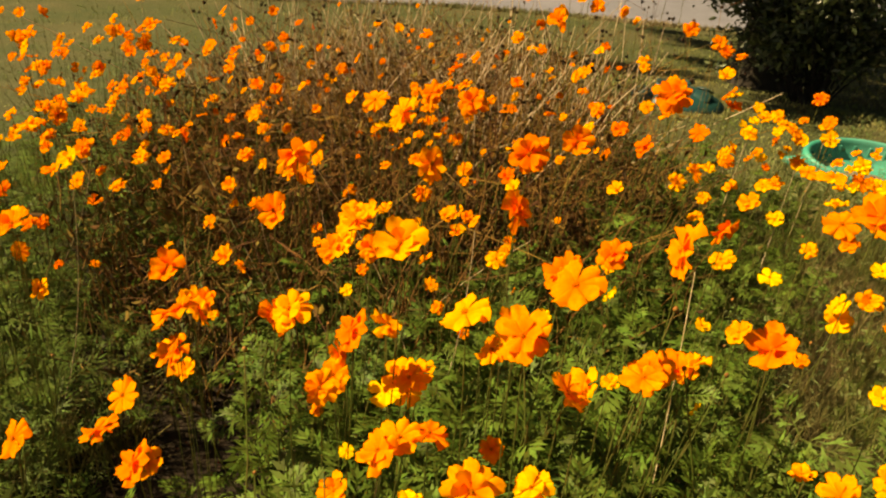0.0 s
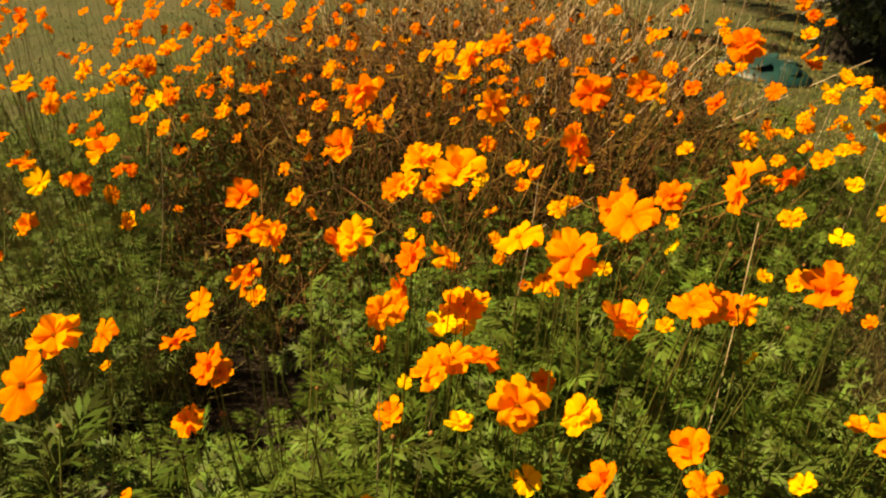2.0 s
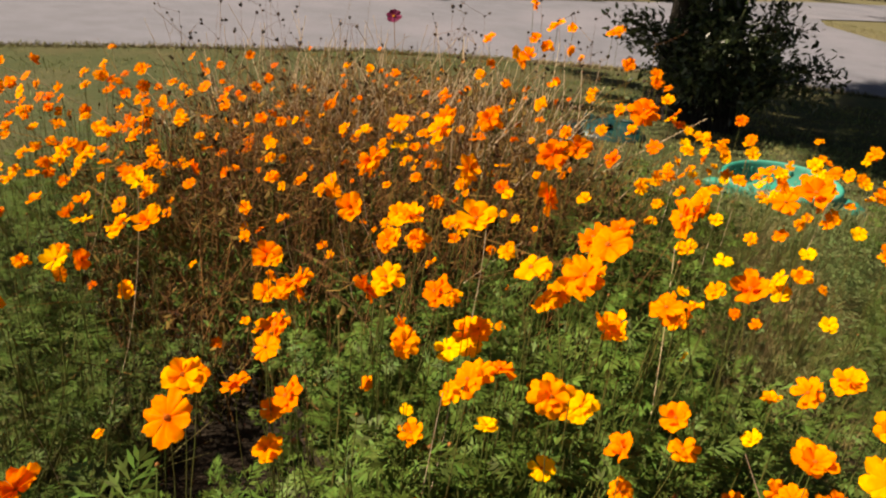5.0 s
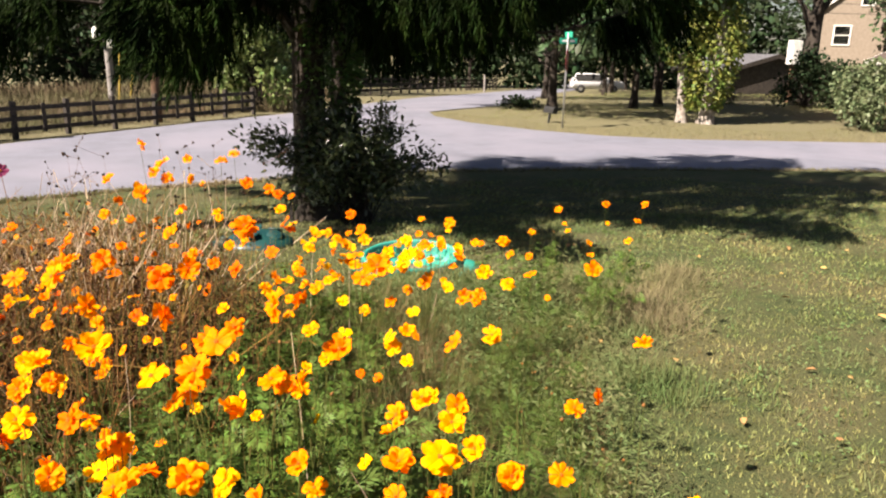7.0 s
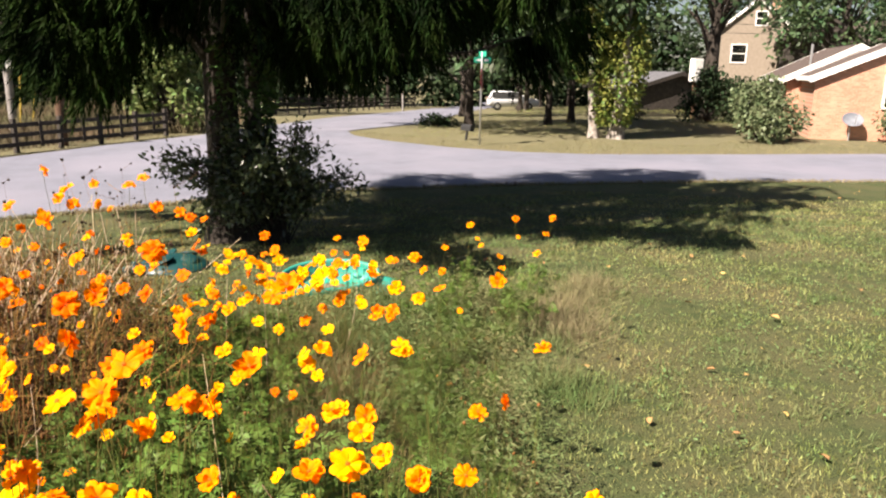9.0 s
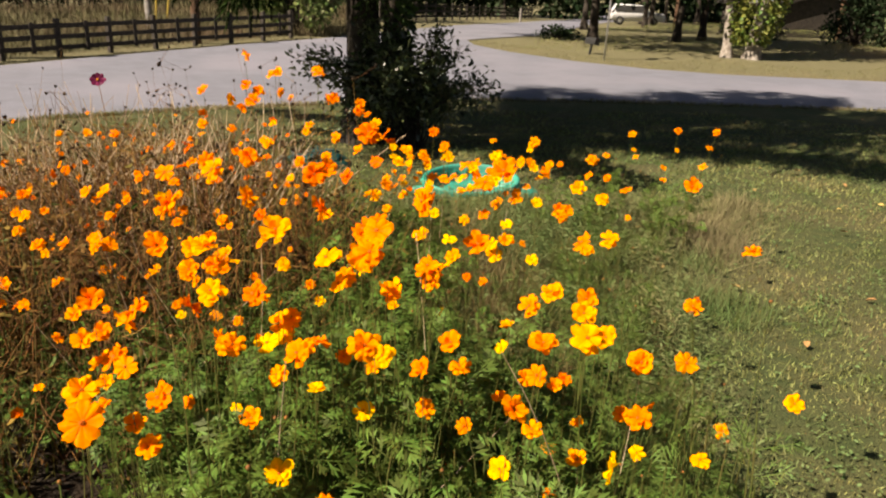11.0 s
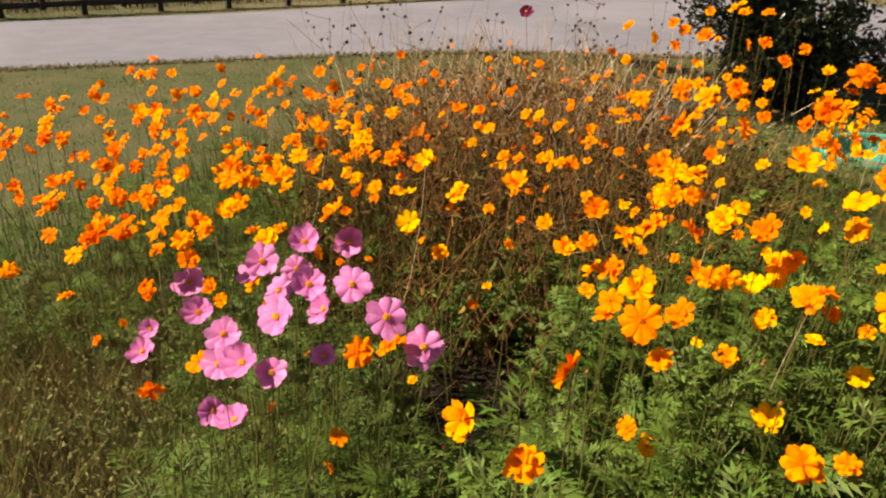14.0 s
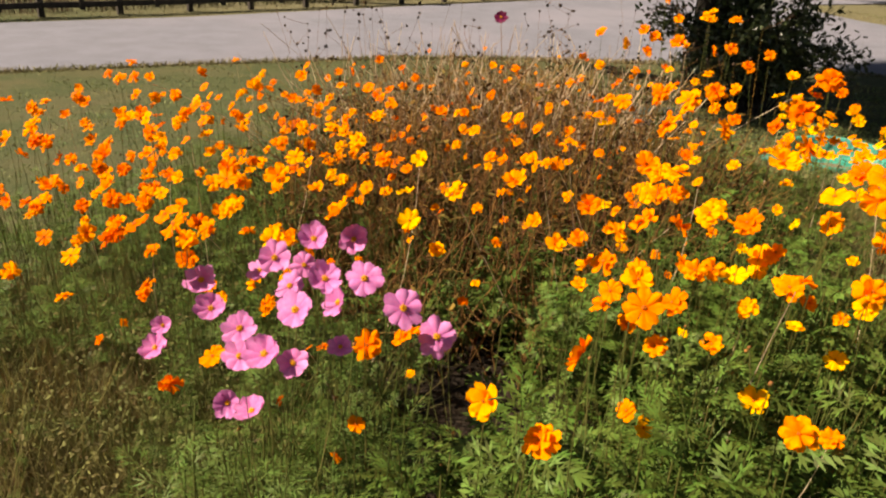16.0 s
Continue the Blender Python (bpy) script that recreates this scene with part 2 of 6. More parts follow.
def fast_mesh(name, verts, faces, mat, smooth=False):
    me = bpy.data.meshes.new(name)
    verts, faces = np.asarray(verts, np.float32), np.asarray(faces, np.int32)
    n, k = faces.shape
    me.vertices.add(len(verts))
    me.vertices.foreach_set("co", verts.ravel())
    me.loops.add(n * k)
    me.loops.foreach_set("vertex_index", faces.ravel())
    me.polygons.add(n)
    me.polygons.foreach_set("loop_start", np.arange(0, n * k, k, dtype=np.int32))
    me.update(calc_edges=True)
    me.validate()
    if smooth:
        me.shade_smooth()
    me.materials.append(mat)
    return me


def joined(*sets):
    """Joins sets of (verts, faces) with equal face size."""
    vs, fs, n = [], [], 0
    for v, f in sets:
        vs.append(v)
        fs.append(np.asarray(f) + n)
        n += len(v)
    return np.concatenate(vs), np.concatenate(fs)


def bases(ahead, roll):
    """Turns whose second axis is ahead, rolled about it."""
    d = ahead / np.linalg.norm(ahead, axis=1, keepdims=True)
    up = np.where(np.abs(d[:, 2:]) < 0.95, [[0.0, 0.0, 1.0]], [[1.0, 0.0, 0.0]])
    r = np.cross(d, up)
    r /= np.linalg.norm(r, axis=1, keepdims=True)
    u = np.cross(r, d)
    c, s = np.cos(roll)[:, None], np.sin(roll)[:, None]
    return np.stack([c * r + s * u, d, c * u - s * r], 2)


def stamp(shape, faces, turns, places, sizes):
    """Copies of a small shape, all in one set of verts and faces."""
    v = np.einsum("nij,kj->nki", turns * np.asarray(sizes)[:, None, None], shape) + places[:, None, :]
    f = np.asarray(faces)[None] + (np.arange(len(places)) * len(shape))[:, None, None]
    return v.reshape(-1, 3), f.reshape(-1, f.shape[-1])


def tubes(paths, r0, r1, sides=4):
    """Tapered tubes along paths of equal point count: paths (n, k, 3), radii (n,)."""
    n, k = paths.shape[:2]
    t = bases(paths[:, -1] - paths[:, 0] + 1e-6, np.zeros(n))
    a = np.arange(sides) * 2 * np.pi / sides
    ring = np.cos(a)[None, :, None] * t[:, None, :, 0] + np.sin(a)[None, :, None] * t[:, None, :, 2]
    r = r0[:, None] + (r1 - r0)[:, None] * np.linspace(0, 1, k)[None]
    v = paths[:, :, None, :] + ring[:, None] * r[:, :, None, None]
    i, j = np.meshgrid(np.arange(k - 1), np.arange(sides), indexing="ij")
    q = np.stack([i * sides + j, i * sides + (j + 1) % sides, (i + 1) * sides + (j + 1) % sides, (i + 1) * sides + j], -1).reshape(-1, 4)
    f = q[None] + (np.arange(n) * k * sides)[:, None, None]
    return v.reshape(-1, 3), f.reshape(-1, 4)


def bent(p0, p1, sag, k=5):
    """Paths from p0 to p1 that bow by sag."""
    s = np.linspace(0, 1, k)[None, :, None]
    return p0[:, None] * (1 - s) + p1[:, None] * s + sag[:, None] * (4 * s * (1 - s))


def thing(name, at, label, category, group="", kind=""):
    ob = new(name)
    ob.location = at
    ob.empty_display_size = 0.1
    return tagged(ob, label, category, group, kind)


def part(name, me, parent, label="", at=(0, 0, 0)):
    ob = new(name, me)
    ob.parent = parent
    ob.location = at
    return tagged(ob, label) if label else ob


def mesh_of(name, bm, mat, smooth=False):
    me = bpy.data.meshes.new(name)
    bm.to_mesh(me)
    bm.free()
    if smooth:
        me.shade_smooth()
    me.materials.append(mat)
    return me


def block(name, size, mat, bevel=0.006, at=(0, 0, 0), turn=0.0):
    """A board or box with worn edges, standing round the point at."""
    bm = bmesh.new()
    bmesh.ops.create_cube(bm, size=1)
    for v in bm.verts:
        v.co = Vector((v.co.x * size[0], v.co.y * size[1], v.co.z * size[2]))
    if bevel:
        bmesh.ops.bevel(bm, geom=bm.edges[:], offset=bevel, segments=1, affect="EDGES")
    bmesh.ops.transform(bm, matrix=Matrix.Translation(at) @ Matrix.Rotation(turn, 4, "Z"), verts=bm.verts[:])
    return mesh_of(name, bm, mat)


def lathe(name, profile, mat, sides=20, sx=1.0, sy=1.0, wobble=0.0, seed=0):
    """A turned shape from (radius, height) pairs."""
    r = np.random.default_rng(seed)
    p = np.array(profile, float)
    a = np.arange(sides) * 2 * np.pi / sides
    w = 1 + wobble * r.uniform(-1, 1, (len(p), sides))
    v = np.stack([p[:, :1] * np.cos(a) * sx * w, p[:, :1] * np.sin(a) * sy * w, np.repeat(p[:, 1:], sides, 1)], -1).reshape(-1, 3)
    i, j = np.meshgrid(np.arange(len(p) - 1), np.arange(sides), indexing="ij")
    f = np.stack([i * sides + j, i * sides + (j + 1) % sides, (i + 1) * sides + (j + 1) % sides, (i + 1) * sides + j], -1).reshape(-1, 4)
    return fast_mesh(name, v, f, mat, True)


# ---- the ground, road and bed ----
def step(k):
    k = min(max(k, 0.0), 1.0)
    return k * k * (3 - 2 * k)


def ground_z(x, y):
    """The yard is level round the bed, falls to the road and the land falls on beyond it."""
    m = max(-0.6 * (x + 6.4) + 0.8 * (y - 10.3), y - 13.3 + 0.08 * max(x - 8, 0))
    f = max(0.0, y - 27)
    return max(-0.6 * step((m + 8) / 8) - 0.045 * f * f / (f + 6), -4.5)


def ground_zs(x, y):
    m = np.maximum(-0.6 * (x + 6.4) + 0.8 * (y - 10.3), y - 13.3 + 0.08 * np.maximum(x - 8, 0))
    k = np.clip((m + 8) / 8, 0, 1)
    return -0.6 * k * k * (3 - 2 * k)


def make_ground():
    xs = np.r_[-3000, -800, -250, -120, -70, np.arange(-50, -14, 2.0), np.arange(-14, 26, 0.5), np.arange(26, 60, 2.0), 70, 120, 250, 800, 3000]
    ys = np.r_[-3000, -800, -250, -100, -50, np.arange(-30, -6, 3.0), np.arange(-6, 30, 0.5), np.arange(30, 140, 2.0), 160, 250, 800, 3000]
    X, Y = np.meshgrid(xs, ys)
    Z = np.array([[ground_z(x, y) for x in xs] for y in ys])
    v = np.stack([X, Y, Z], -1).reshape(-1, 3)
    nx, ny = len(xs), len(ys)
    i, j = np.meshgrid(np.arange(ny - 1), np.arange(nx - 1), indexing="ij")
    f = np.stack([i * nx + j, i * nx + j + 1, (i + 1) * nx + j + 1, (i + 1) * nx + j], -1).reshape(-1, 4)
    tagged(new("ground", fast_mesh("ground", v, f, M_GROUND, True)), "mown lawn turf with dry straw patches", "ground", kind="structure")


def strip(name, left, right, lift, mat, across=6):
    """A road between two edges given as points, laid on the ground."""
    L, R = np.array(left, float), np.array(right, float)
    k = np.linspace(0, 1, 12 * (len(L) - 1) + 1) * (len(L) - 1)
    li = np.stack([np.interp(k, range(len(L)), L[:, c]) for c in (0, 1)], -1)
    ri = np.stack([np.interp(k, range(len(R)), R[:, c]) for c in (0, 1)], -1)
    s = np.linspace(0, 1, across + 1)[None, :, None]
    p = li[:, None] * (1 - s) + ri[:, None] * s
    z = np.array([[ground_z(x, y) for x, y in row] for row in p]) + lift
    v = np.concatenate([p, z[..., None]], -1)
    n, m = v.shape[:2]
    i, j = np.meshgrid(np.arange(n - 1), np.arange(m - 1), indexing="ij")
    f = np.stack([i * m + j, i * m + j + 1, (i + 1) * m + j + 1, (i + 1) * m + j], -1).reshape(-1, 4)
    return v.reshape(-1, 3), f


def make_road():
    bm = bmesh.new()
    edge = [(-70, -38.5), (-9.2, 8.25), (-6.43, 10.4), (-3.8, 12.25), (-2.0, 13.0), (-0.3, 13.55), (1.7, 14.15), (4.0, 14.45), (7.5, 14.3), (12.2, 13.65),
            (17.2, 12.4), (60, 0.8), (60, 7.2), (23.2, 17.05), (16.5, 18.2), (12.2, 19.1), (10.2, 20.1), (8.6, 21.7), (7.2, 24.0), (6.5, 26.2),
            (6.7, 28.2), (2.0, 28.2), (1.1, 27.1), (-1.6, 24.2), (-5.7, 19.2), (-9.0, 15.0), (-12.5, 11.5), (-70, -31.0)]
    top = [bm.verts.new((x, y, -0.585)) for x, y in edge]
    low = [bm.verts.new((x, y, -0.75)) for x, y in edge]
    bm.faces.new(top)
    for i in range(len(edge)):
        bm.faces.new((top[i - 1], low[i - 1], low[i], top[i]))
    bmesh.ops.recalc_face_normals(bm, faces=bm.faces[:])
    bmesh.ops.triangulate(bm, faces=[f for f in bm.faces if len(f.verts) > 4])
    tagged(new("road", mesh_of("road", bm, M_ROAD)), "pale worn asphalt road meeting a side street", "road", kind="structure")
    v, f = strip("road_far", [(2.0, 28.1), (4.8, 33.5), (9.5, 44), (17, 58), (33, 90), (60, 140)],
                 [(6.7, 28.1), (11.0, 32.6), (15.5, 41), (23.5, 58), (40, 90), (67, 140)], 0.03, M_ROAD)
    tagged(new("road_far", fast_mesh("road_far", v, f, M_ROAD, True)), "pale asphalt road running away downhill", "road", kind="structure")


def make_bed():
    a = np.linspace(0, 2 * np.pi, 73)[:-1]
    rr = 1 + 0.08 * np.sin(5 * a + 1) + 0.05 * np.sin(11 * a)
    rings = []
    for s, h in ((0.02, 0.05), (0.35, 0.05), (0.7, 0.045), (0.92, 0.03), (1.0, -0.02)):
        x, y = -0.55 + 2.1 * s * rr * np.cos(a), 2.6 + 2.3 * s * rr * np.sin(a)
        rings.append(np.stack([x, y, ground_zs(x, y) + h + 0.012 * rng.uniform(-1, 1, len(a))], -1))
    v = np.concatenate(rings)
    i, j = np.meshgrid(np.arange(4), np.arange(72), indexing="ij")
    f = np.stack([i * 72 + j, i * 72 + (j + 1) % 72, (i + 1) * 72 + (j + 1) % 72, (i + 1) * 72 + j], -1).reshape(-1, 4)
    tagged(new("soil", fast_mesh("soil", v, f[:, ::-1], M_SOIL, True)), "dark crumbly soil of the flower bed", "soil", kind="structure")


make_ground()
make_road()
make_bed()


# ---- trees and shrubs ----
LEAF_SHAPE = np.array([(0, 0, 0), (0.3, 0.35, 0.05), (0.22, 0.75, 0.02), (0, 1, -0.06), (-0.22, 0.75, 0.02), (-0.3, 0.35, 0.05)], float)
LEAF_FACES = np.array([(0, 1, 2, 3), (0, 3, 4, 5)])


def leaf_cloud(name, centres, spread, count, size, mat, seed, droop=0.2):
    """Leaves scattered round many centres, in clumps with gaps."""
    r = np.random.default_rng(seed)
    c = centres[r.integers(0, len(centres), count)]
    d = r.normal(size=(count, 3))
    d /= np.linalg.norm(d, axis=1, keepdims=True)
    p = c + d * spread * r.uniform(0.15, 1, (count, 1)) ** 0.6
    ahead = d * 0.7 + r.normal(size=(count, 3)) * 0.6 - [0, 0, droop]
    v, f = stamp(LEAF_SHAPE, LEAF_FACES, bases(ahead, r.uniform(0, 6.3, count)), p, size * r.uniform(0.6, 1.3, count))
    return fast_mesh(name, v, f, mat)


def trunk_mesh(name, height, r0, r1, mat, seed=0, lean=(0.0, 0.0), sides=14, rings=14):
    r = np.random.default_rng(seed)
    s = np.linspace(0, 1, rings)
    a = np.arange(sides) * 2 * np.pi / sides
    rad = (r0 + (r1 - r0) * s) * (1 + 0.55 * np.exp(-s * height / 0.22))
    lobes = 1 + 0.1 * np.sin(3 * a + 0.7) + 0.07 * np.sin(7 * a)
    w = 1 + 0.06 * r.uniform(-1, 1, (rings, sides))
    cx = lean[0] * s + 0.06 * np.sin(s * 7 + seed) * s
    cy = lean[1] * s + 0.06 * np.cos(s * 5 + seed) * s
    v = np.stack([cx[:, None] + rad[:, None] * lobes * w * np.cos(a), cy[:, None] + rad[:, None] * lobes * w * np.sin(a), np.repeat((s * height - 0.12)[:, None], sides, 1)], -1).reshape(-1, 3)
    i, j = np.meshgrid(np.arange(rings - 1), np.arange(sides), indexing="ij")
    f = np.stack([i * sides + j, i * sides + (j + 1) % sides, (i + 1) * sides + (j + 1) % sides, (i + 1) * sides + j], -1).reshape(-1, 4)
    return fast_mesh(name, v, f, mat, True)


def spray_shape():
    """A hanging twig of spruce: a thin spine with short needles on four sides."""
    n = 11
    vs, fs = [], []
    for k in range(n):
        y = k / n
        w = 0.1 * (1 - 0.55 * y) * (0.55 + 0.45 * min(1, 4 * y))
        for turn in (0.4, 2.0, 3.5, 5.1):
            a = turn + k * 0.9
            b = len(vs)
            vs += [(0, y, 0), (0.4 * w * math.cos(a + 1.2), y + 0.06, 0.4 * w * math.sin(a + 1.2)), (w * math.cos(a), y + 0.17, w * math.sin(a))]
            fs.append((b, b + 1, b + 2))
    return np.array(vs), np.array(fs)


SPRAY, SPRAY_FACES = spray_shape()


def make_spruce():
    r = np.random.default_rng(3)
    x0, y0 = 0.93, 9.2
    z0 = ground_z(x0, y0)
    tree = thing("spruce_tree", (x0, y0, z0), "tall dark spruce with drooping boughs over the lawn", "tree")
    part("trunk", trunk_mesh("trunk", 12.0, 0.22, 0.04, M_BARK, 2, (-0.1, 0.1)), tree)
    part("trunk", trunk_mesh("second_trunk", 3.4, 0.13, 0.06, M_BARK, 5, (0.22, -0.1)), tree, "slim second stem beside the trunk", (0.21, -0.02, 0))
    v, f = tubes(np.array([[(-0.08, 0, 2.1), (-0.3, -0.08, 2.45), (-0.7, -0.12, 2.66), (-1.3, -0.1, 2.8), (-2.0, 0.05, 2.85)]]), np.array([0.085]), np.array([0.02]), 8)
    part("limb", fast_mesh("limb", v, f, M_BARK, True), tree, "stout low limb")
    pts, outs, sizes = [], [], []
    for i in range(104):
        h = 2.85 + 8.6 * (i / 104) ** 1.15
        ang = i * 2.39996 + r.uniform(-0.3, 0.3)
        length = (4.7 * (1 - (h - 2.3) / 10.5) ** 0.42 + 0.3) * r.uniform(0.84, 1.1) * (0.93 + 0.09 * math.cos(ang) + 0.11 * math.sin(ang))
        k = np.linspace(0, 1, 7)
        rad = 0.1 + length * k
        rise = -0.16 * length * np.sin(k * 2.6) + 0.1 * length * k * k
        path = np.stack([rad * np.cos(ang), rad * np.sin(ang), h + rise], -1)
        v, f = tubes(path[None], np.array([0.034 * (0.4 + length / 5)]), np.array([0.006]), 6)
        part("limb", fast_mesh("limb", v, f, M_BARK, True), tree)
        n = int((115 if h < 4.5 else 10 if math.sin(ang) < -0.1 and i % 3 else 21) * length)
        t = r.uniform(0.12, 1, n) ** 0.8
        p = np.stack([np.interp(t, k, path[:, c]) for c in range(3)], -1)
        side = np.array([-math.sin(ang), math.cos(ang), 0])
        p += side * (r.uniform(-0.75, 0.75, (n, 1)) * (0.35 + 0.3 * length * (1 - t[:, None])) * 0.55)
        pts.append(p)
        outs.append(np.stack([np.cos(ang) * 0.35 + r.normal(0, 0.28, n), np.sin(ang) * 0.35 + r.normal(0, 0.28, n), -r.uniform(0.5, 1.5, n)], -1))
        sizes.append(r.uniform(0.3, 0.8, n) * (1.0 if h < 5 else 1.9))
    p, d, s = np.concatenate(pts), np.concatenate(outs), np.concatenate(sizes)
    p[:, 2] -= (p[:, 2] < 3.6) * (0.4 * np.exp(-(((p[:, 0] + 1.5) / 0.65) ** 4)) + 0.3 * np.exp(-(((p[:, 0] + 3.7) / 0.8) ** 4)))
    low = 1.95 + 0.16 * np.sin(p[:, 0] * 2.9 + 1) + 0.14 * np.sin(p[:, 1] * 2.3) + 0.1 * np.maximum(0, -p[:, 1])
    low += 0.55 * np.exp(-(((p[:, 0] + 0.45) / 0.4) ** 2)) - 0.4 * np.exp(-(((p[:, 0] + 1.5) / 0.6) ** 4)) - 0.3 * np.exp(-(((p[:, 0] + 3.7) / 0.8) ** 4))
    low += 0.9 * np.exp(-(((p[:, 0] + 2.45 + 0.2 * p[:, 1]) / 0.36) ** 4))
    low += 0.22 * np.sin(p[:, 0] * 11 + 2 * np.sin(p[:, 1] * 5)) * np.sin(p[:, 1] * 8 + 1)
    # a slit between two boughs
    slit = np.abs((p[:, 0] - 3.3) - 0.42 * p[:, 1])
    low += 0.8 * np.exp(-((slit / 0.36) ** 4))
    keep = p[:, 2] - s * 0.85 > low
    p, d, s = p[keep], d[keep], s[keep]
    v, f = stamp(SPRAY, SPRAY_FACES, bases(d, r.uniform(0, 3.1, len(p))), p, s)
    part("crown", fast_mesh("crown", v, f, M_NEEDLE), tree, "green needles on hanging twigs, crown shade put in as near-black colour")
    # ivy up the trunk
    n = 1500
    a, h = r.uniform(-2.4, 1.2, n), r.uniform(0.2, 1, n) ** 0.8 * 2.6
    rad = 0.27 + r.uniform(0, 0.16, n)
    q = np.stack([0.16 + rad * np.cos(a), rad * np.sin(a) - 0.08, h], -1)
    ah = np.stack([np.cos(a) + r.normal(0, 0.5, n), np.sin(a) + r.normal(0, 0.5, n) - 0.3, r.normal(-0.4, 0.5, n)], -1)
    v, f = stamp(LEAF_SHAPE, LEAF_FACES, bases(ah, r.uniform(0, 6, n)), q, r.uniform(0.05, 0.1, n))
    part("ivy", fast_mesh("ivy", v, f, M_IVY), tree, "green ivy climbing the trunk")


def make_base_shrub():
    r = np.random.default_rng(11)
    x0, y0 = 1.42, 8.5
    ob = thing("shrub", (x0, y0, ground_z(x0, y0)), "straggly dark-leaved shrub at the foot of the spruce", "shrub")
    n = 56
    a = r.uniform(0, 6.28, n)
    rad = r.uniform(0.35, 1.3, n)
    tip = np.stack([rad * np.cos(a) * 0.9, rad * np.sin(a) * 0.8, 1.5 - 0.6 * rad ** 1.6 + r.uniform(-0.38, 0.16, n)], -1)
    tip[:7] = np.stack([r.uniform(-1.3, -0.95, 7), r.uniform(-0.2, 0.3, 7), r.uniform(0.75, 1.15, 7)], -1)
    root = np.stack([r.uniform(-0.15, 0.15, n), r.uniform(-0.15, 0.15, n), np.zeros(n) - 0.05], -1)
    path = bent(root, tip, np.stack([0 * a, 0 * a, 0.12 + 0.2 * rad], -1), 7)
    v, f = tubes(path, np.full(n, 0.012), np.full(n, 0.004), 5)
    part("branch_mass", fast_mesh("branch_mass", v, f, M_BARK), ob)
    m = 7400
    b = r.integers(0, n, m)
    t = r.uniform(0.25, 1.02, m)
    k = np.linspace(0, 1, 7)
    w = np.minimum((t * 6).astype(int), 5)
    fr = (t * 6 - w)[:, None]
    p = path[b, w] * (1 - fr) + path[b, w + 1] * fr + r.normal(0, 0.075, (m, 3))
    p[:, 2] = np.maximum(p[:, 2], 0.03)
    ahead = r.normal(0, 0.8, (m, 3)) + (tip[b] - root[b]) * 0.4 - [0, 0, 0.35]
    v, f = stamp(LEAF_SHAPE * [0.7, 1, 1], LEAF_FACES, bases(ahead, r.uniform(0, 6.3, m)), p, r.uniform(0.04, 0.1, m))
    part("foliage", fast_mesh("foliage", v, f, M_SHRUB), ob)


def crown_centres(r, height, radius, base, n):
    h = base + (height - base) * r.uniform(0, 1, n)
    k = (h - base) / (height - base)
    rad = radius * np.sqrt(np.clip(1 - (2 * k - 0.85) ** 2 / 1.9, 0.05, 1)) * r.uniform(0.35, 1, n) ** 0.6
    a = r.uniform(0, 6.28, n)
    return np.stack([rad * np.cos(a), rad * np.sin(a), h], -1)


def make_tree(name, label, height, radius, base, r0, leaf_mat, seed, count=3600, leaf=0.26, bark=M_BARK):
    """A broad-leaved tree: tapered trunk, limbs to clumps of leaves."""
    r = np.random.default_rng(seed)
    ob = thing(name, (0, 0, 0), label, "tree")
    part("trunk", trunk_mesh("trunk", height * 0.8, r0, r0 * 0.25, bark, seed, (r.uniform(-0.5, 0.5), r.uniform(-0.5, 0.5)), 10, 12), ob)
    c = crown_centres(r, height, radius, base, 70)
    n = 26
    start = np.stack([np.zeros(n), np.zeros(n), np.minimum(c[:n, 2] * r.uniform(0.45, 0.8, n), height * 0.7)], -1)
    v, f = tubes(bent(start, c[:n], np.tile([[0, 0, 0.3]], (n, 1)), 5), np.full(n, r0 * 0.3), np.full(n, 0.02), 5)
    part("limb_mass", fast_mesh("limb_mass", v, f, bark), ob)
    part("crown", leaf_cloud("crown", c, radius * 0.3, count, leaf, leaf_mat, seed + 50), ob)
    return ob


def make_round_shrub(name, label, rx, ry, h, mat, count, leaf, seed, at):
    r = np.random.default_rng(seed)
    ob = thing(name, (at[0], at[1], ground_z(*at)), label, "shrub")
    n = 40
    a, el = r.uniform(0, 6.28, n), r.uniform(0.1, 1.5, n)
    k = r.uniform(0.72, 0.95, n)
    tip = np.stack([rx * k * np.cos(a) * np.cos(el), ry * k * np.sin(a) * np.cos(el), h * (0.12 + 0.82 * k * np.sin(el))], -1)
    root = r.uniform(-0.12, 0.12, (n, 3)) * [1, 1, 0]
    v, f = tubes(bent(root, tip, np.tile([[0, 0, 0.1]], (n, 1)), 5), np.full(n, 0.02), np.full(n, 0.006), 5)
    part("branch_mass", fast_mesh("branch_mass", v, f, M_BARK), ob)
    part("foliage", leaf_cloud("foliage", np.concatenate([tip, tip * 0.75]), 0.3 * min(rx, h), count, leaf, mat, seed + 3), ob)
    return ob


def place_copy(ob, x, y, size=1.0, turn=0.0):
    m = Matrix.Translation((x, y, ground_z(x, y))) @ Matrix.Rotation(turn, 4, "Z") @ Matrix.Scale(size, 4)
    return copy_thing(ob, m)


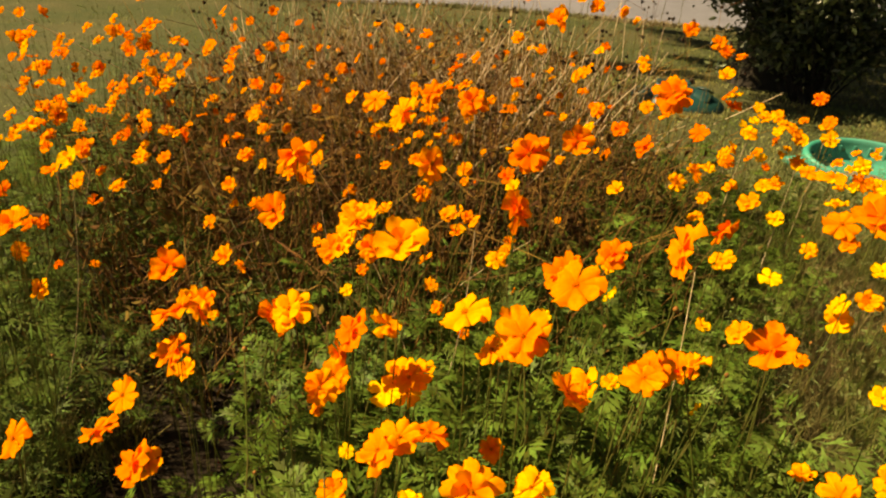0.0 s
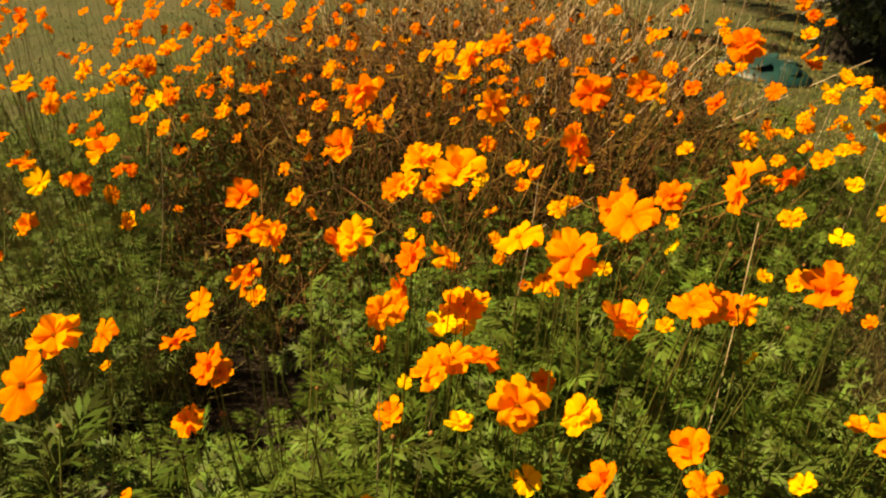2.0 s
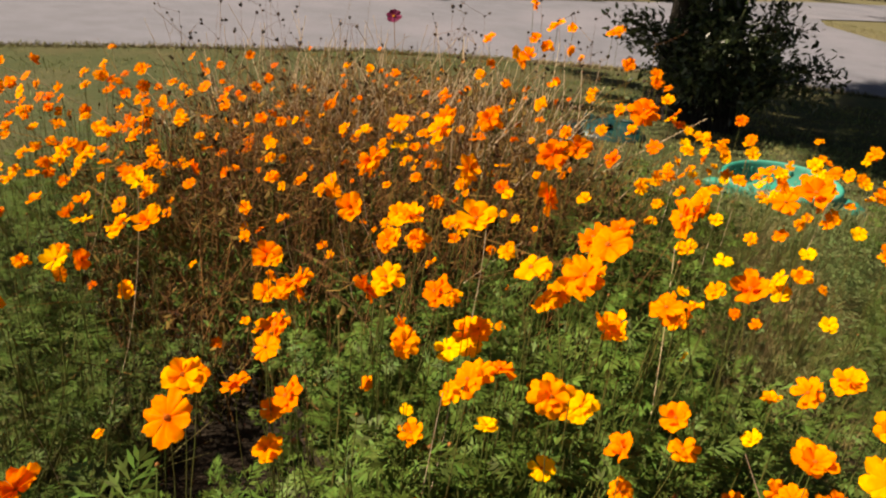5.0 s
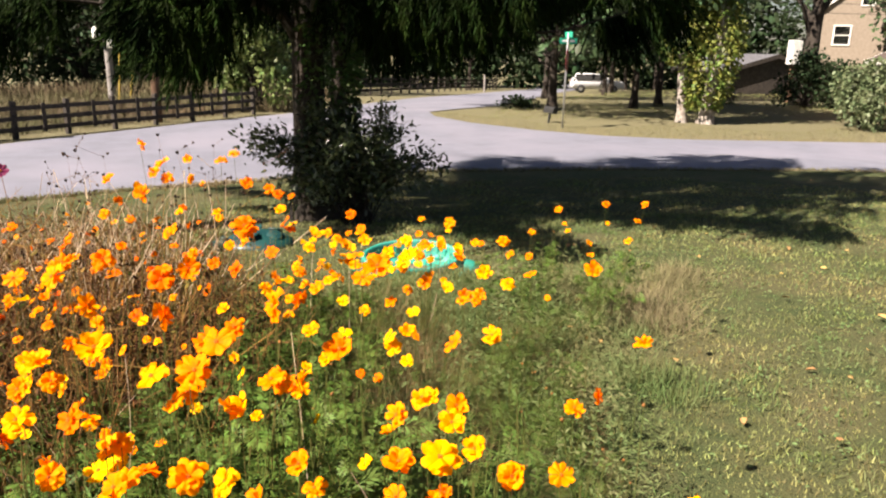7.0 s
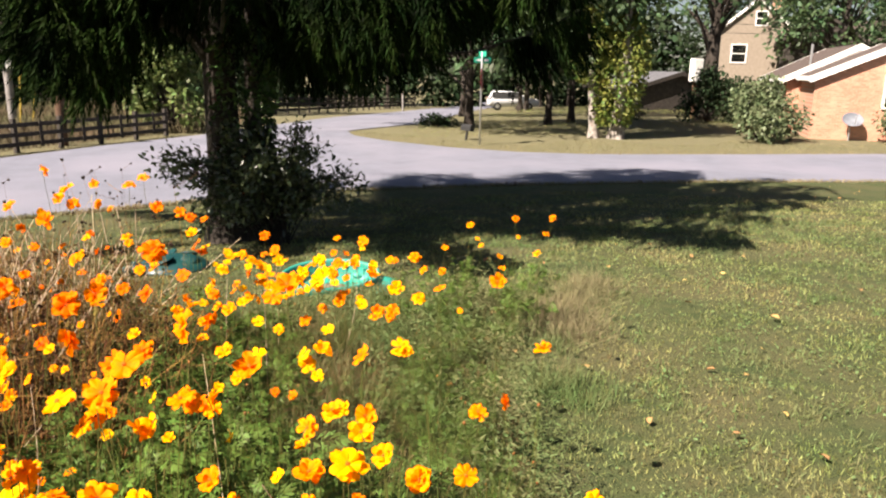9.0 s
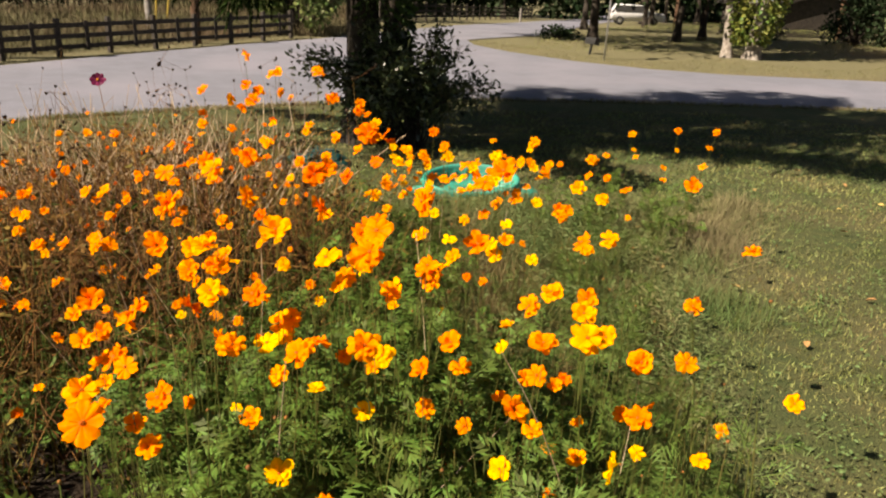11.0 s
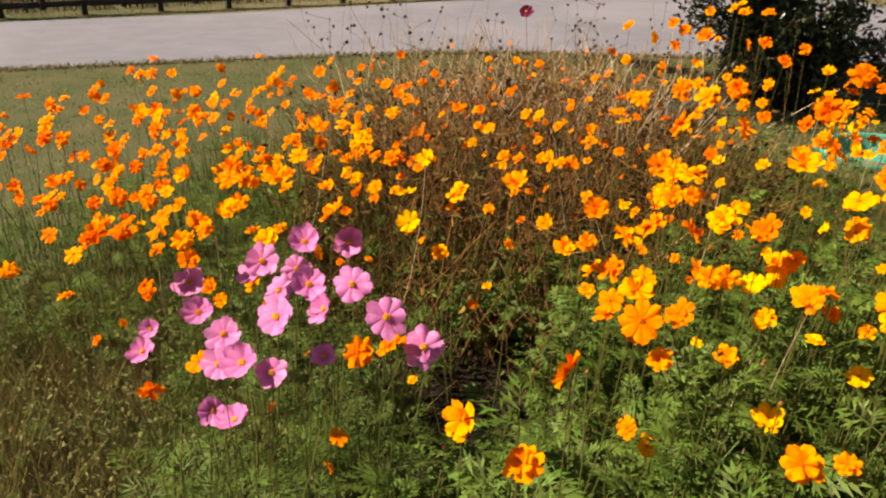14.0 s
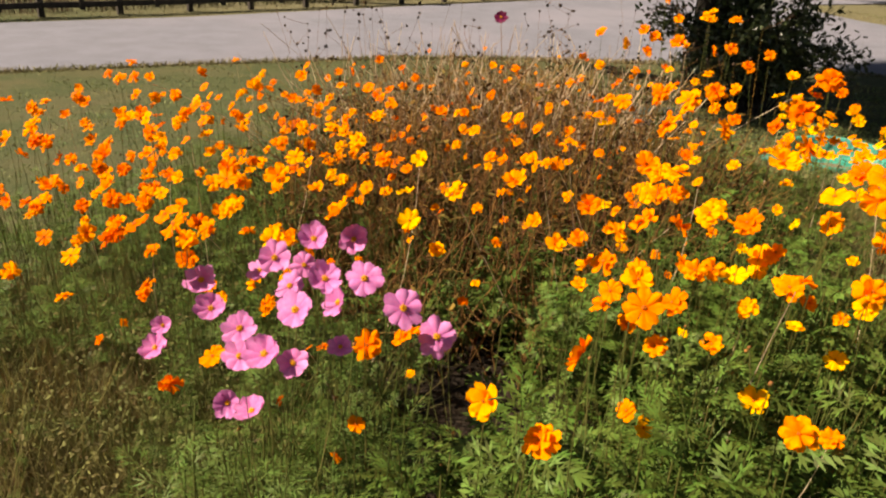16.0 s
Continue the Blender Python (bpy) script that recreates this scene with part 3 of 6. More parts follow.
def make_far_trees():
    oak = make_tree("yard_tree", "leafy green yard tree beyond the road", 11, 4.2, 3.6, 0.2, M_CROWN, 21, 5600, 0.31)
    oak.location = (18.0, 44.8, ground_z(18, 44.8))
    for x, y, s, a in ((26.8, 54.5, 1.0, 1.0), (16.8, 30.8, 0.85, 0.3), (19.3, 33.0, 0.9, 2.2), (62.0, 66.0, 1.5, 4.0), (33.0, 66.0, 1.3, 5.0),
                       (52.0, 47.0, 1.35, 0.5), (71.0, 60.0, 1.6, 2.0), (24.0, 84.0, 1.2, 0.4), (48.0, 84.0, 1.5, 1.9), (37.0, 76.0, 1.3, 2.9), (50.0, 96.0, 1.4, 0.9)):
        tagged(place_copy(oak, x, y, s, a), group="yard trees")
    tagged(oak, group="yard trees")
    broad = make_tree("broad_yard_tree", "broad low-branched yard tree shading the lawn", 10.5, 6.0, 2.9, 0.2, M_CROWN, 25, 7000, 0.34)
    broad.location = (12.2, 29.2, ground_z(12.2, 29.2))
    tall = make_tree("tall_yard_tree", "tall yard tree with a high open crown", 13, 3.6, 6.4, 0.5, M_CROWN, 27, 1700, 0.3)
    tall.location = (28.97, 34.8, ground_z(28.97, 34.8))
    wood = make_tree("woodland_tree", "dark woodland tree at the edge of the field", 13, 4.6, 1.4, 0.26, M_WOODS, 31, 2700, 0.39)
    wood.location = (-9.0, 52.0, ground_z(-9, 52))
    for i, (x, y) in enumerate(((-14, 46), (-19, 49), (-24, 46), (-30, 50), (-52, 36), (-2, 56), (-6, 47), (-11, 50), (2, 50), (-13, 60), (-22, 60), (-31, 57), (-41, 52), (-52, 48), (-62, 40),
                                (4, 66), (-5, 68), (0, 80), (11, 84), (-14, 72), (14, 102), (24, 112), (5, 100), (36, 118), (50, 112), (64, 104), (78, 96), (-70, 30), (-80, 18))):
        tagged(place_copy(wood, x + 1.5 * math.sin(i * 3.7), y, 0.85 + 0.3 * math.sin(i * 2.1) ** 2, i * 1.3), group="trees of the wood")
    tagged(wood, group="trees of the wood")


def make_undergrowth():
    """The dense edge of the wood, too thick to tell plants apart."""
    r = np.random.default_rng(71)
    n = 420
    k = r.uniform(0, 1, n)
    x = -34 + 42 * k + r.normal(0, 1.2, n)
    y = 47 + 10 * k + 3 * np.sin(k * 9) + r.uniform(0, 8, n)
    z = np.array([ground_z(a, b) for a, b in zip(x, y)]) + r.uniform(0.2, 1, n) ** 1.3 * 5.5
    c = np.stack([x, y, z], -1)
    tagged(new("woods_undergrowth", leaf_cloud("woods_undergrowth", c, 1.5, 30000, 0.27, M_WOODS, 72)), "dense dark undergrowth along the edge of the wood", "undergrowth", kind="stuff")
    n = 500
    x = r.uniform(-20, 85, n)
    y = 106 + r.uniform(0, 20, n) - 0.1 * x
    c = np.stack([x, y, -4.5 + r.uniform(0, 1, n) ** 0.9 * 15], -1)
    tagged(new("far_woods", leaf_cloud("far_woods", c, 2.6, 20000, 1.15, M_WOODS, 73)), "distant dark belt of woodland", "woodland", kind="stuff")


def make_ivy_trunks():
    r = np.random.default_rng(8)
    x0, y0 = 15.85, 23.6
    ob = thing("ivy_clad_tree", (x0, y0, ground_z(x0, y0)), "pale twin trunks wrapped in yellowing ivy", "tree")
    part("trunk", trunk_mesh("trunk", 7.5, 0.24, 0.1, M_PALEBARK, 4, (0.7, 0.3)), ob)
    part("trunk", trunk_mesh("trunk_pair", 6.5, 0.17, 0.08, M_PALEBARK, 9, (-0.4, 0.4)), ob, "", (-0.68, 0.42, 0))
    n = 6800
    h = r.uniform(0.5, 5.0, n)
    a = r.uniform(0, 6.28, n)
    rad = (0.3 + 0.58 * np.sin(np.clip(h / 4.6, 0, 1) * 3.1)) * r.uniform(0.5, 1.15, n)
    p = np.stack([-0.3 + 0.16 * h + rad * np.cos(a), 0.04 * h + rad * np.sin(a), h], -1)
    half = np.arange(n) % 3 == 0
    h[half] = 1.7 + h[half] * 0.62
    p[half] = np.stack([-0.78 - 0.05 * h[half] + 0.75 * rad[half] * np.cos(a[half]), 0.5 + 0.75 * rad[half] * np.sin(a[half]), h[half]], -1)
    ah = np.stack([np.cos(a), np.sin(a), -0.5 + 0 * a], -1) + r.normal(0, 0.5, (n, 3))
    v, f = stamp(LEAF_SHAPE, LEAF_FACES, bases(ah, r.uniform(0, 6, n)), p, r.uniform(0.1, 0.2, n))
    part("ivy", fast_mesh("ivy", v, f, M_YIVY), ob, "yellow-green ivy leaves")
    c = crown_centres(r, 9.6, 3.2, 4.9, 66) + [-1.1, 1.6, 0]
    nl = 24
    st = np.stack([0.09 * c[:nl, 2] * 0.6, 0.04 * c[:nl, 2] * 0.6, np.minimum(c[:nl, 2] * 0.6, 6.2)], -1)
    v, f = tubes(bent(st, c[:nl], np.tile([[0, 0, 0.3]], (nl, 1)), 5), np.full(nl, 0.08), np.full(nl, 0.02), 5)
    part("limb_mass", fast_mesh("limb_mass", v, f, M_PALEBARK), ob)
    part("crown", leaf_cloud("crown", c, 1.3, 6500, 0.27, M_CROWN, 77), ob)


make_spruce()
make_base_shrub()
make_far_trees()
make_undergrowth()
make_ivy_trunks()
make_round_shrub("round_shrub", "large rounded green shrub beside the brick house", 1.6, 1.5, 2.25, M_HEDGE, 6200, 0.14, 61, (20.85, 21.7))
make_round_shrub("window_shrub", "leafy shrub growing under the brick house window", 1.1, 0.75, 1.75, M_HEDGE, 2600, 0.13, 62, (25.9, 20.05))
make_round_shrub("fence_shrub", "pale green bush at the end of the fence", 1.5, 1.3, 4.4, M_BUSH, 4200, 0.2, 63, (0.3, 28.6))
make_round_shrub("roadside_shrub", "low scrubby bush on the far verge", 1.1, 0.6, 0.55, M_WOODS, 700, 0.12, 64, (11.2, 30.6))
make_round_shrub("dark_yard_shrub", "dark evergreen bush in the shaded yard", 1.7, 1.4, 1.5, M_WOODS, 2200, 0.17, 67, (24.2, 36.5))
make_round_shrub("dark_yard_shrub", "dark evergreen bush in the shaded yard", 1.6, 1.4, 2.9, M_WOODS, 2600, 0.18, 65, (26.4, 31.5))
make_round_shrub("dark_yard_shrub", "dark evergreen bush in the shaded yard", 1.5, 1.4, 2.4, M_WOODS, 2400, 0.18, 66, (29.4, 33.0))


# ---- fences, poles and signs ----
def make_fence(points, label, k=1.0):
    """A three-rail board fence: square posts at the points, a batten in the middle of each bay."""
    x0, y0 = points[0]
    ob = thing("board_fence", (x0, y0, ground_z(x0, y0)), label, "fence")
    z0 = ground_z(x0, y0)
    r = random.Random(5)
    post = block("post", (0.12, 0.12, 1.1 * k), M_FENCE, 0.01)
    for i, (x, y) in enumerate(points):
        z = ground_z(x, y)
        o = part("post", post, ob, "", (x - x0, y - y0, z - z0 + 0.38 * k))
        o.rotation_euler = (radians(r.uniform(-1.5, 1.5)), radians(r.uniform(-1.5, 1.5)), 0.9)
        if i + 1 < len(points):
            u, w = points[i + 1]
            zz = ground_z(u, w)
            length = math.dist((x, y), (u, w))
            turn = math.atan2(w - y, u - x)
            nx, ny = 0.085 * math.sin(turn), -0.085 * math.cos(turn)
            for h in (0.24 * k, 0.5 * k, 0.76 * k):
                o = part("rail", block("rail", (length - 0.01, 0.035, 0.115 * k), M_FENCE, 0.004), ob, "", ((x + u) / 2 - x0 + nx, (y + w) / 2 - y0 + ny, (z + zz) / 2 - z0 + h))
                o.rotation_euler = (0, -math.atan2(zz - z, length) + radians(r.uniform(-0.5, 0.5)), turn)
            o = part("batten", block("batten", (0.1, 0.03, 0.72 * k), M_FENCE, 0.004), ob, "", ((x + u) / 2 - x0 + nx * 1.45, (y + w) / 2 - y0 + ny * 1.45, (z + zz) / 2 - z0 + 0.5 * k))
            o.rotation_euler = (0, 0, turn)


def along(a, b, step_m):
    n = max(1, round(math.dist(a, b) / step_m))
    return [(a[0] + (b[0] - a[0]) * i / n, a[1] + (b[1] - a[1]) * i / n) for i in range(n + 1)]


make_fence(along((-25.6, -2.8), (-9.45, 15.85), 1.5) + along((-9.45, 15.85), (-0.8, 25.9), 1.49)[1:] + [(0.1, 27.0)], "dark-stained three-rail board fence along the road verge")
make_fence(along((5.6, 47.5), (31, 95.5), 2.4), "dark board fence following the distant road", 1.45)


def make_pole(name, label, x, y, height, r0, r1, mat):
    ob = thing(name, (x, y, ground_z(x, y)), label, "pole")
    part("shaft", lathe("shaft", [(0.0, -0.3), (r0 * 1.04, -0.3), (r0, 0.0), (r0 * 0.99, 0.4), ((r0 + r1) / 2, height / 2), (r1, height), (r1 * 0.7, height + 0.03), (0, height + 0.03)], mat, 18, wobble=0.012), ob)
    return ob


make_pole("wooden_post", "stout brown wooden post beside the fence", -2.75, 24.35, 2.5, 0.14, 0.12, M_POLE)
steel_pole = make_pole("metal_pole", "thick pale grey metal pole behind the fence", -9.0, 18.95, 4.8, 0.2, 0.18, M_PAINT)
part("base_flange", lathe("base_flange", [(0, 0.06), (0.3, 0.06), (0.3, -0.05)], M_PAINT, 18), steel_pole)
make_pole("marker_post", "short weathered grey post beside the distant road", 20.4, 66.0, 1.6, 0.1, 0.09, M_GREYWOOD)
grey_pole = make_pole("utility_pole", "weathered grey utility pole in the field", -5.4, 32.2, 8.0, 0.15, 0.11, M_GREYWOOD)
part("bracket", block("bracket", (0.7, 0.08, 0.08), M_STEEL, 0.01, (-0.1, -0.16, 2.5)), grey_pole)
part("lamp_housing", lathe("lamp_housing", [(0, 0.0), (0.11, 0.02), (0.16, 0.16), (0.15, 0.4), (0.09, 0.5), (0, 0.52)], M_WHITE, 16), grey_pole, "white housing on a bracket", (-0.34, -0.2, 2.5))
part("meter_box", block("meter_box", (0.24, 0.16, 0.34), M_WHITE, 0.02, (0.12, -0.22, 2.4)), grey_pole, "white box")
for dx, lean in ((0.15, 0.18), (0.55, 0.32)):
    ob = thing("guy_guard", (-5.4 + dx, 32.6, ground_z(-5.4, 32.6)), "dull yellow plastic guy-wire guard in the field", "guard", "guy-wire guards")
    v, f = tubes(np.array([[(0, 0, -0.1), (lean * 0.5, 0.05, 0.9), (lean, 0.1, 2.1)]], float), np.array([0.034]), np.array([0.034]), 8)
    part("sleeve", fast_mesh("sleeve", v, f, M_YELLOW, True), ob)
    v, f = tubes(np.array([[(lean, 0.1, 2.05), (lean * 2, 0.2, 4.1)]], float), np.array([0.008]), np.array([0.008]), 5)
    part("wire", fast_mesh("wire", v, f, M_STEEL), ob)


def make_street_sign():
    x, y = 9.8, 22.28
    ob = thing("street_sign", (x, y, ground_z(x, y)), "stop sign under green street-name blades on a steel post", "sign")
    part("post", lathe("post", [(0, -0.3), (0.032, -0.3), (0.032, 2.95), (0.02, 2.97), (0, 2.97)], M_STEEL, 10), ob)
    bm = bmesh.new()
    ring = [bm.verts.new((0.36 * math.cos(math.pi / 8 + i * math.pi / 4), 0, 0.36 * math.sin(math.pi / 8 + i * math.pi / 4))) for i in range(8)]
    top = bm.faces.new(ring)
    out = bmesh.ops.extrude_face_region(bm, geom=[top])
    bmesh.ops.translate(bm, vec=(0, 0.012, 0), verts=[g for g in out["geom"] if isinstance(g, bmesh.types.BMVert)])
    bmesh.ops.recalc_face_normals(bm, faces=bm.faces[:])
    plate = part("stop_plate", mesh_of("stop_plate", bm, M_REDSIGN), ob, "red octagonal stop plate", (0, -0.05, 2.12))
    plate.rotation_euler = (0, 0, radians(60))
    for i in range(2):
        o = part("name_blade", block("name_blade", (0.62, 0.012, 0.17), M_GREENSIGN, 0.003), ob, "green street-name blade", (0.02, 0, 2.72 + 0.19 * i))
        o.rotation_euler = (0, 0, radians(8 + 80 * i))
        for k, w in ((-0.12, 0.2), (0.14, 0.16)):
            part("lettering_bar", block("lettering_bar", (w, 0.004, 0.07), M_WHITE, 0, (k, -0.009, 0)), o)


def make_mailbox():
    x, y = 10.0, 24.0
    ob = thing("mailbox", (x, y, ground_z(x, y)), "small black mailbox leaning on a short post", "mailbox")
    part("post", block("post", (0.07, 0.07, 0.5), M_BLACK, 0.008, (0, 0, 0.1)), ob)
    bm = bmesh.new()
    prof = [(-0.1, 0.0), (0.1, 0.0), (0.1, 0.13)] + [(0.1 * math.cos(a), 0.13 + 0.1 * math.sin(a)) for a in (0.5, 1.05, 1.57, 2.1, 2.64)] + [(-0.1, 0.13)]
    face = bm.faces.new([bm.verts.new((px, -0.25, pz)) for px, pz in prof])
    out = bmesh.ops.extrude_face_region(bm, geom=[face])
    bmesh.ops.translate(bm, vec=(0, 0.5, 0), verts=[g for g in out["geom"] if isinstance(g, bmesh.types.BMVert)])
    bmesh.ops.recalc_face_normals(bm, faces=bm.faces[:])
    o = part("box", mesh_of("box", bm, M_BLACK), ob, "", (0, 0, 0.33))
    part("flag", block("flag", (0.01, 0.03, 0.16), M_REDSIGN, 0.002, (0.115, -0.05, 0.16)), o)
    ob.rotation_euler = (0, radians(9), radians(20))


def make_board_sign():
    x, y = 30.6, 38.0
    ob = thing("panel_sign", (x, y, ground_z(x, y)), "blank white panel on a brown wooden post", "sign")
    part("post", block("post", (0.22, 0.22, 2.4), M_POLE, 0.02, (0, 0, 1.1)), ob)
    part("panel", block("panel", (0.62, 0.5, 1.35), M_WHITE, 0.02, (0, 0, 2.9)), ob)


make_street_sign()
make_mailbox()
make_board_sign()


# ---- houses, car and dishes ----
def gable(name, x0, x1, y0, y1, z0, eave, apex, mat, frac=0.5):
    """A gabled wall block whose ridge runs back from the front."""
    bm = bmesh.new()
    xm = x0 + (x1 - x0) * frac
    front = [bm.verts.new(p) for p in ((x0, y0, z0), (x1, y0, z0), (x1, y0, eave), (xm, y0, apex), (x0, y0, eave))]
    face = bm.faces.new(front)
    out = bmesh.ops.extrude_face_region(bm, geom=[face])
    bmesh.ops.translate(bm, vec=(0, y1 - y0, 0), verts=[g for g in out["geom"] if isinstance(g, bmesh.types.BMVert)])
    bmesh.ops.recalc_face_normals(bm, faces=bm.faces[:])
    return mesh_of(name, bm, mat)


def slab(name, a, b, c, d, thick, mat):
    """A sloping slab with the corners a b c d on top."""
    bm = bmesh.new()
    top = [bm.verts.new(p) for p in (a, b, c, d)]
    face = bm.faces.new(top)
    out = bmesh.ops.extrude_face_region(bm, geom=[face])
    bmesh.ops.translate(bm, vec=(0, 0, -thick), verts=[g for g in out["geom"] if isinstance(g, bmesh.types.BMVert)])
    bmesh.ops.recalc_face_normals(bm, faces=bm.faces[:])
    return mesh_of(name, bm, mat)


def add_roof(ob, x0, x1, y0, y1, eave, apex, mat, over=0.45, trim=None):
    trim, tint = trim or M_WHITE, "dark" if trim else "white"
    xm = (x0 + x1) / 2
    k = (apex - eave) / (xm - x0)
    e = eave - k * over + 0.16
    t = apex + 0.16
    for s, xe in ((-1, x0 - over), (1, x1 + over)):
        roof = part("roof", slab("roof", (xe, y0 - over, e), (xm, y0 - over, t), (xm, y1 + over, t), (xe, y1 + over, e), 0.12, mat), ob)
        for ya in (y0 - over - 0.04, y1 + over + 0.005):
            part("fascia", slab("fascia", (xe, ya, e + 0.01), (xm, ya, t + 0.01), (xm, ya + 0.035, t + 0.01), (xe, ya + 0.035, e + 0.01), 0.26, trim), roof, tint + " fascia board")
        part("gutter", slab("gutter", (xe - 0.06, y0 - over, e), (xe + 0.06, y0 - over, e), (xe + 0.06, y1 + over, e), (xe - 0.06, y1 + over, e), 0.18, trim), roof, tint + " gutter")


def add_window(ob, x, y, z, w, h):
    """A white sash window on a wall that faces -y; x, z is its centre."""
    win = part("window", block("window", (w + 0.02, 0.02, h + 0.02), M_DARKROOM, 0, (x, y - 0.013, z)), ob)
    for nx, nz, sx, sz in ((-1, 0, 0.09, h + 0.18), (1, 0, 0.09, h + 0.18), (0, 1, w, 0.09), (0, -1, w, 0.09), (0, 0, w, 0.06)):
        part("frame_bar", block("frame_bar", (sx, 0.08, sz), M_WHITE, 0.008, (x + nx * (w / 2 + 0.045), y - 0.05, z + nz * (h / 2 + 0.045))), win)
    for s in (-1, 1):
        part("pane", block("pane", (w - 0.01, 0.006, h / 2 - 0.04), M_GLASS, 0, (x, y - 0.045, z + s * (h / 4 + 0.012))), win)


def make_houses():
    ob = thing("brick_house", (23.86, 22.37, -0.64), "low orange brick house with white gable trim", "house")
    ob.rotation_euler = (0, 0, radians(-36))
    part("wall", gable("wall", 0, 5.5, 0, 3.05, 0, 2.38, 3.6, M_BRICK), ob)
    part("wall", gable("rear_wall", -0.55, 4.6, 3.06, 9.5, 0, 2.32, 3.6, M_BRICK), ob, "longer rear wing of orange brick")
    add_roof(ob, 0, 5.5, 0, 2.5, 2.38, 3.6, M_ROOF, 0.22)
    add_roof(ob, -0.55, 4.6, 3.06, 9.5, 2.32, 3.6, M_ROOF, 0.3)
    add_window(ob, 2.95, 0, 1.92, 0.95, 1.15)
    part("curtain", block("curtain", (0.8, 0.01, 0.5), M_WHITE, 0.003, (2.95, -0.03, 2.2)), ob, "white half curtain behind the glass")
    v, f = tubes(np.array([[(0.35, 3.6, 2.8), (0.35, 3.6, 3.75)]]), np.array([0.05]), np.array([0.05]), 10)
    part("vent_pipe", fast_mesh("vent_pipe", v, f, M_STEEL, True), ob)

    ob = thing("tan_house", (46.2, 55.2, -1.7), "tall tan two-storey house with white sash windows", "house")
    ob.rotation_euler = (0, 0, radians(-42))
    part("wall", gable("wall", 0, 6.2, 0, 9, -1, 7.1, 9.75, M_TAN), ob)
    add_roof(ob, 0, 6.2, 0, 9, 7.1, 9.75, M_GREYROOF, 0.3)
    add_window(ob, 1.87, 0, 5.2, 1.15, 1.45)
    add_window(ob, 3.45, 0, 8.15, 0.85, 1.1)
    # the wing and its trim borrow the dark fence colour as painted tree shadow
    part("wing", gable("wing", 5.0, 11.5, -1.8, 6, -1, 6.1, 8.3, M_FENCE), ob, "side wing with tree shade put in as dark board colour")
    add_roof(ob, 5.0, 11.5, -1.8, 6, 6.1, 8.3, M_GREYROOF, 0.3, M_FENCE)
    part("chimney", block("chimney", (0.7, 0.7, 2.4), M_BRICK, 0.02, (4.6, 5, 9.6)), ob)

    ob = thing("grey_shed", (0, 0, 0), "low dark shed with a grey shingle roof", "shed")
    part("wall", gable("wall", 28.6, 35.5, 41.5, 47, -1.5, 0.75, 1.7, M_FENCE), ob)
    add_roof(ob, 28.6, 35.5, 41.5, 47, 0.75, 1.7, M_GREYROOF, 0.3, M_FENCE)

    ob = thing("beige_house", (0, 0, 0), "distant beige house behind the yard trees", "house")
    part("wall", gable("wall", 62.0, 72.0, 52.0, 60, -2, 4.4, 7.0, M_TAN), ob)
    add_roof(ob, 62.0, 72.0, 52.0, 60, 4.4, 7.0, M_ROOF)
    add_window(ob, 65.0, 52.0, 3.0, 1.1, 1.4)


def make_dish(x, y, turn):
    ob = thing("satellite_dish", (x, y, ground_z(x, y)), "pale grey satellite dish on a short ground pole", "satellite dish", "satellite dishes")
    v, f = tubes(np.array([[(0, 0, -0.2), (0, 0, 0.35), (0, 0.02, 0.62)]], float), np.array([0.03]), np.array([0.03]), 8)
    part("mast", fast_mesh("mast", v, f, M_STEEL, True), ob)
    prof = [(0.0, 0.0), (0.12, 0.012), (0.24, 0.05), (0.36, 0.11), (0.37, 0.12), (0.36, 0.095), (0.24, 0.03), (0.12, -0.01), (0, -0.02)]
    d = part("reflector", lathe("reflector", prof, M_DISH, 24, 1.05, 0.85), ob, "", (0, -0.05, 0.75))
    d.rotation_euler = (radians(52), 0, turn)
    v, f = tubes(np.array([[(0, -0.3, 0.09), (0, -0.25, 0.3), (0, -0.06, 0.42)]], float), np.array([0.012]), np.array([0.012]), 6)
    part("feed_arm", fast_mesh("feed_arm", v, f, M_STEEL), d)


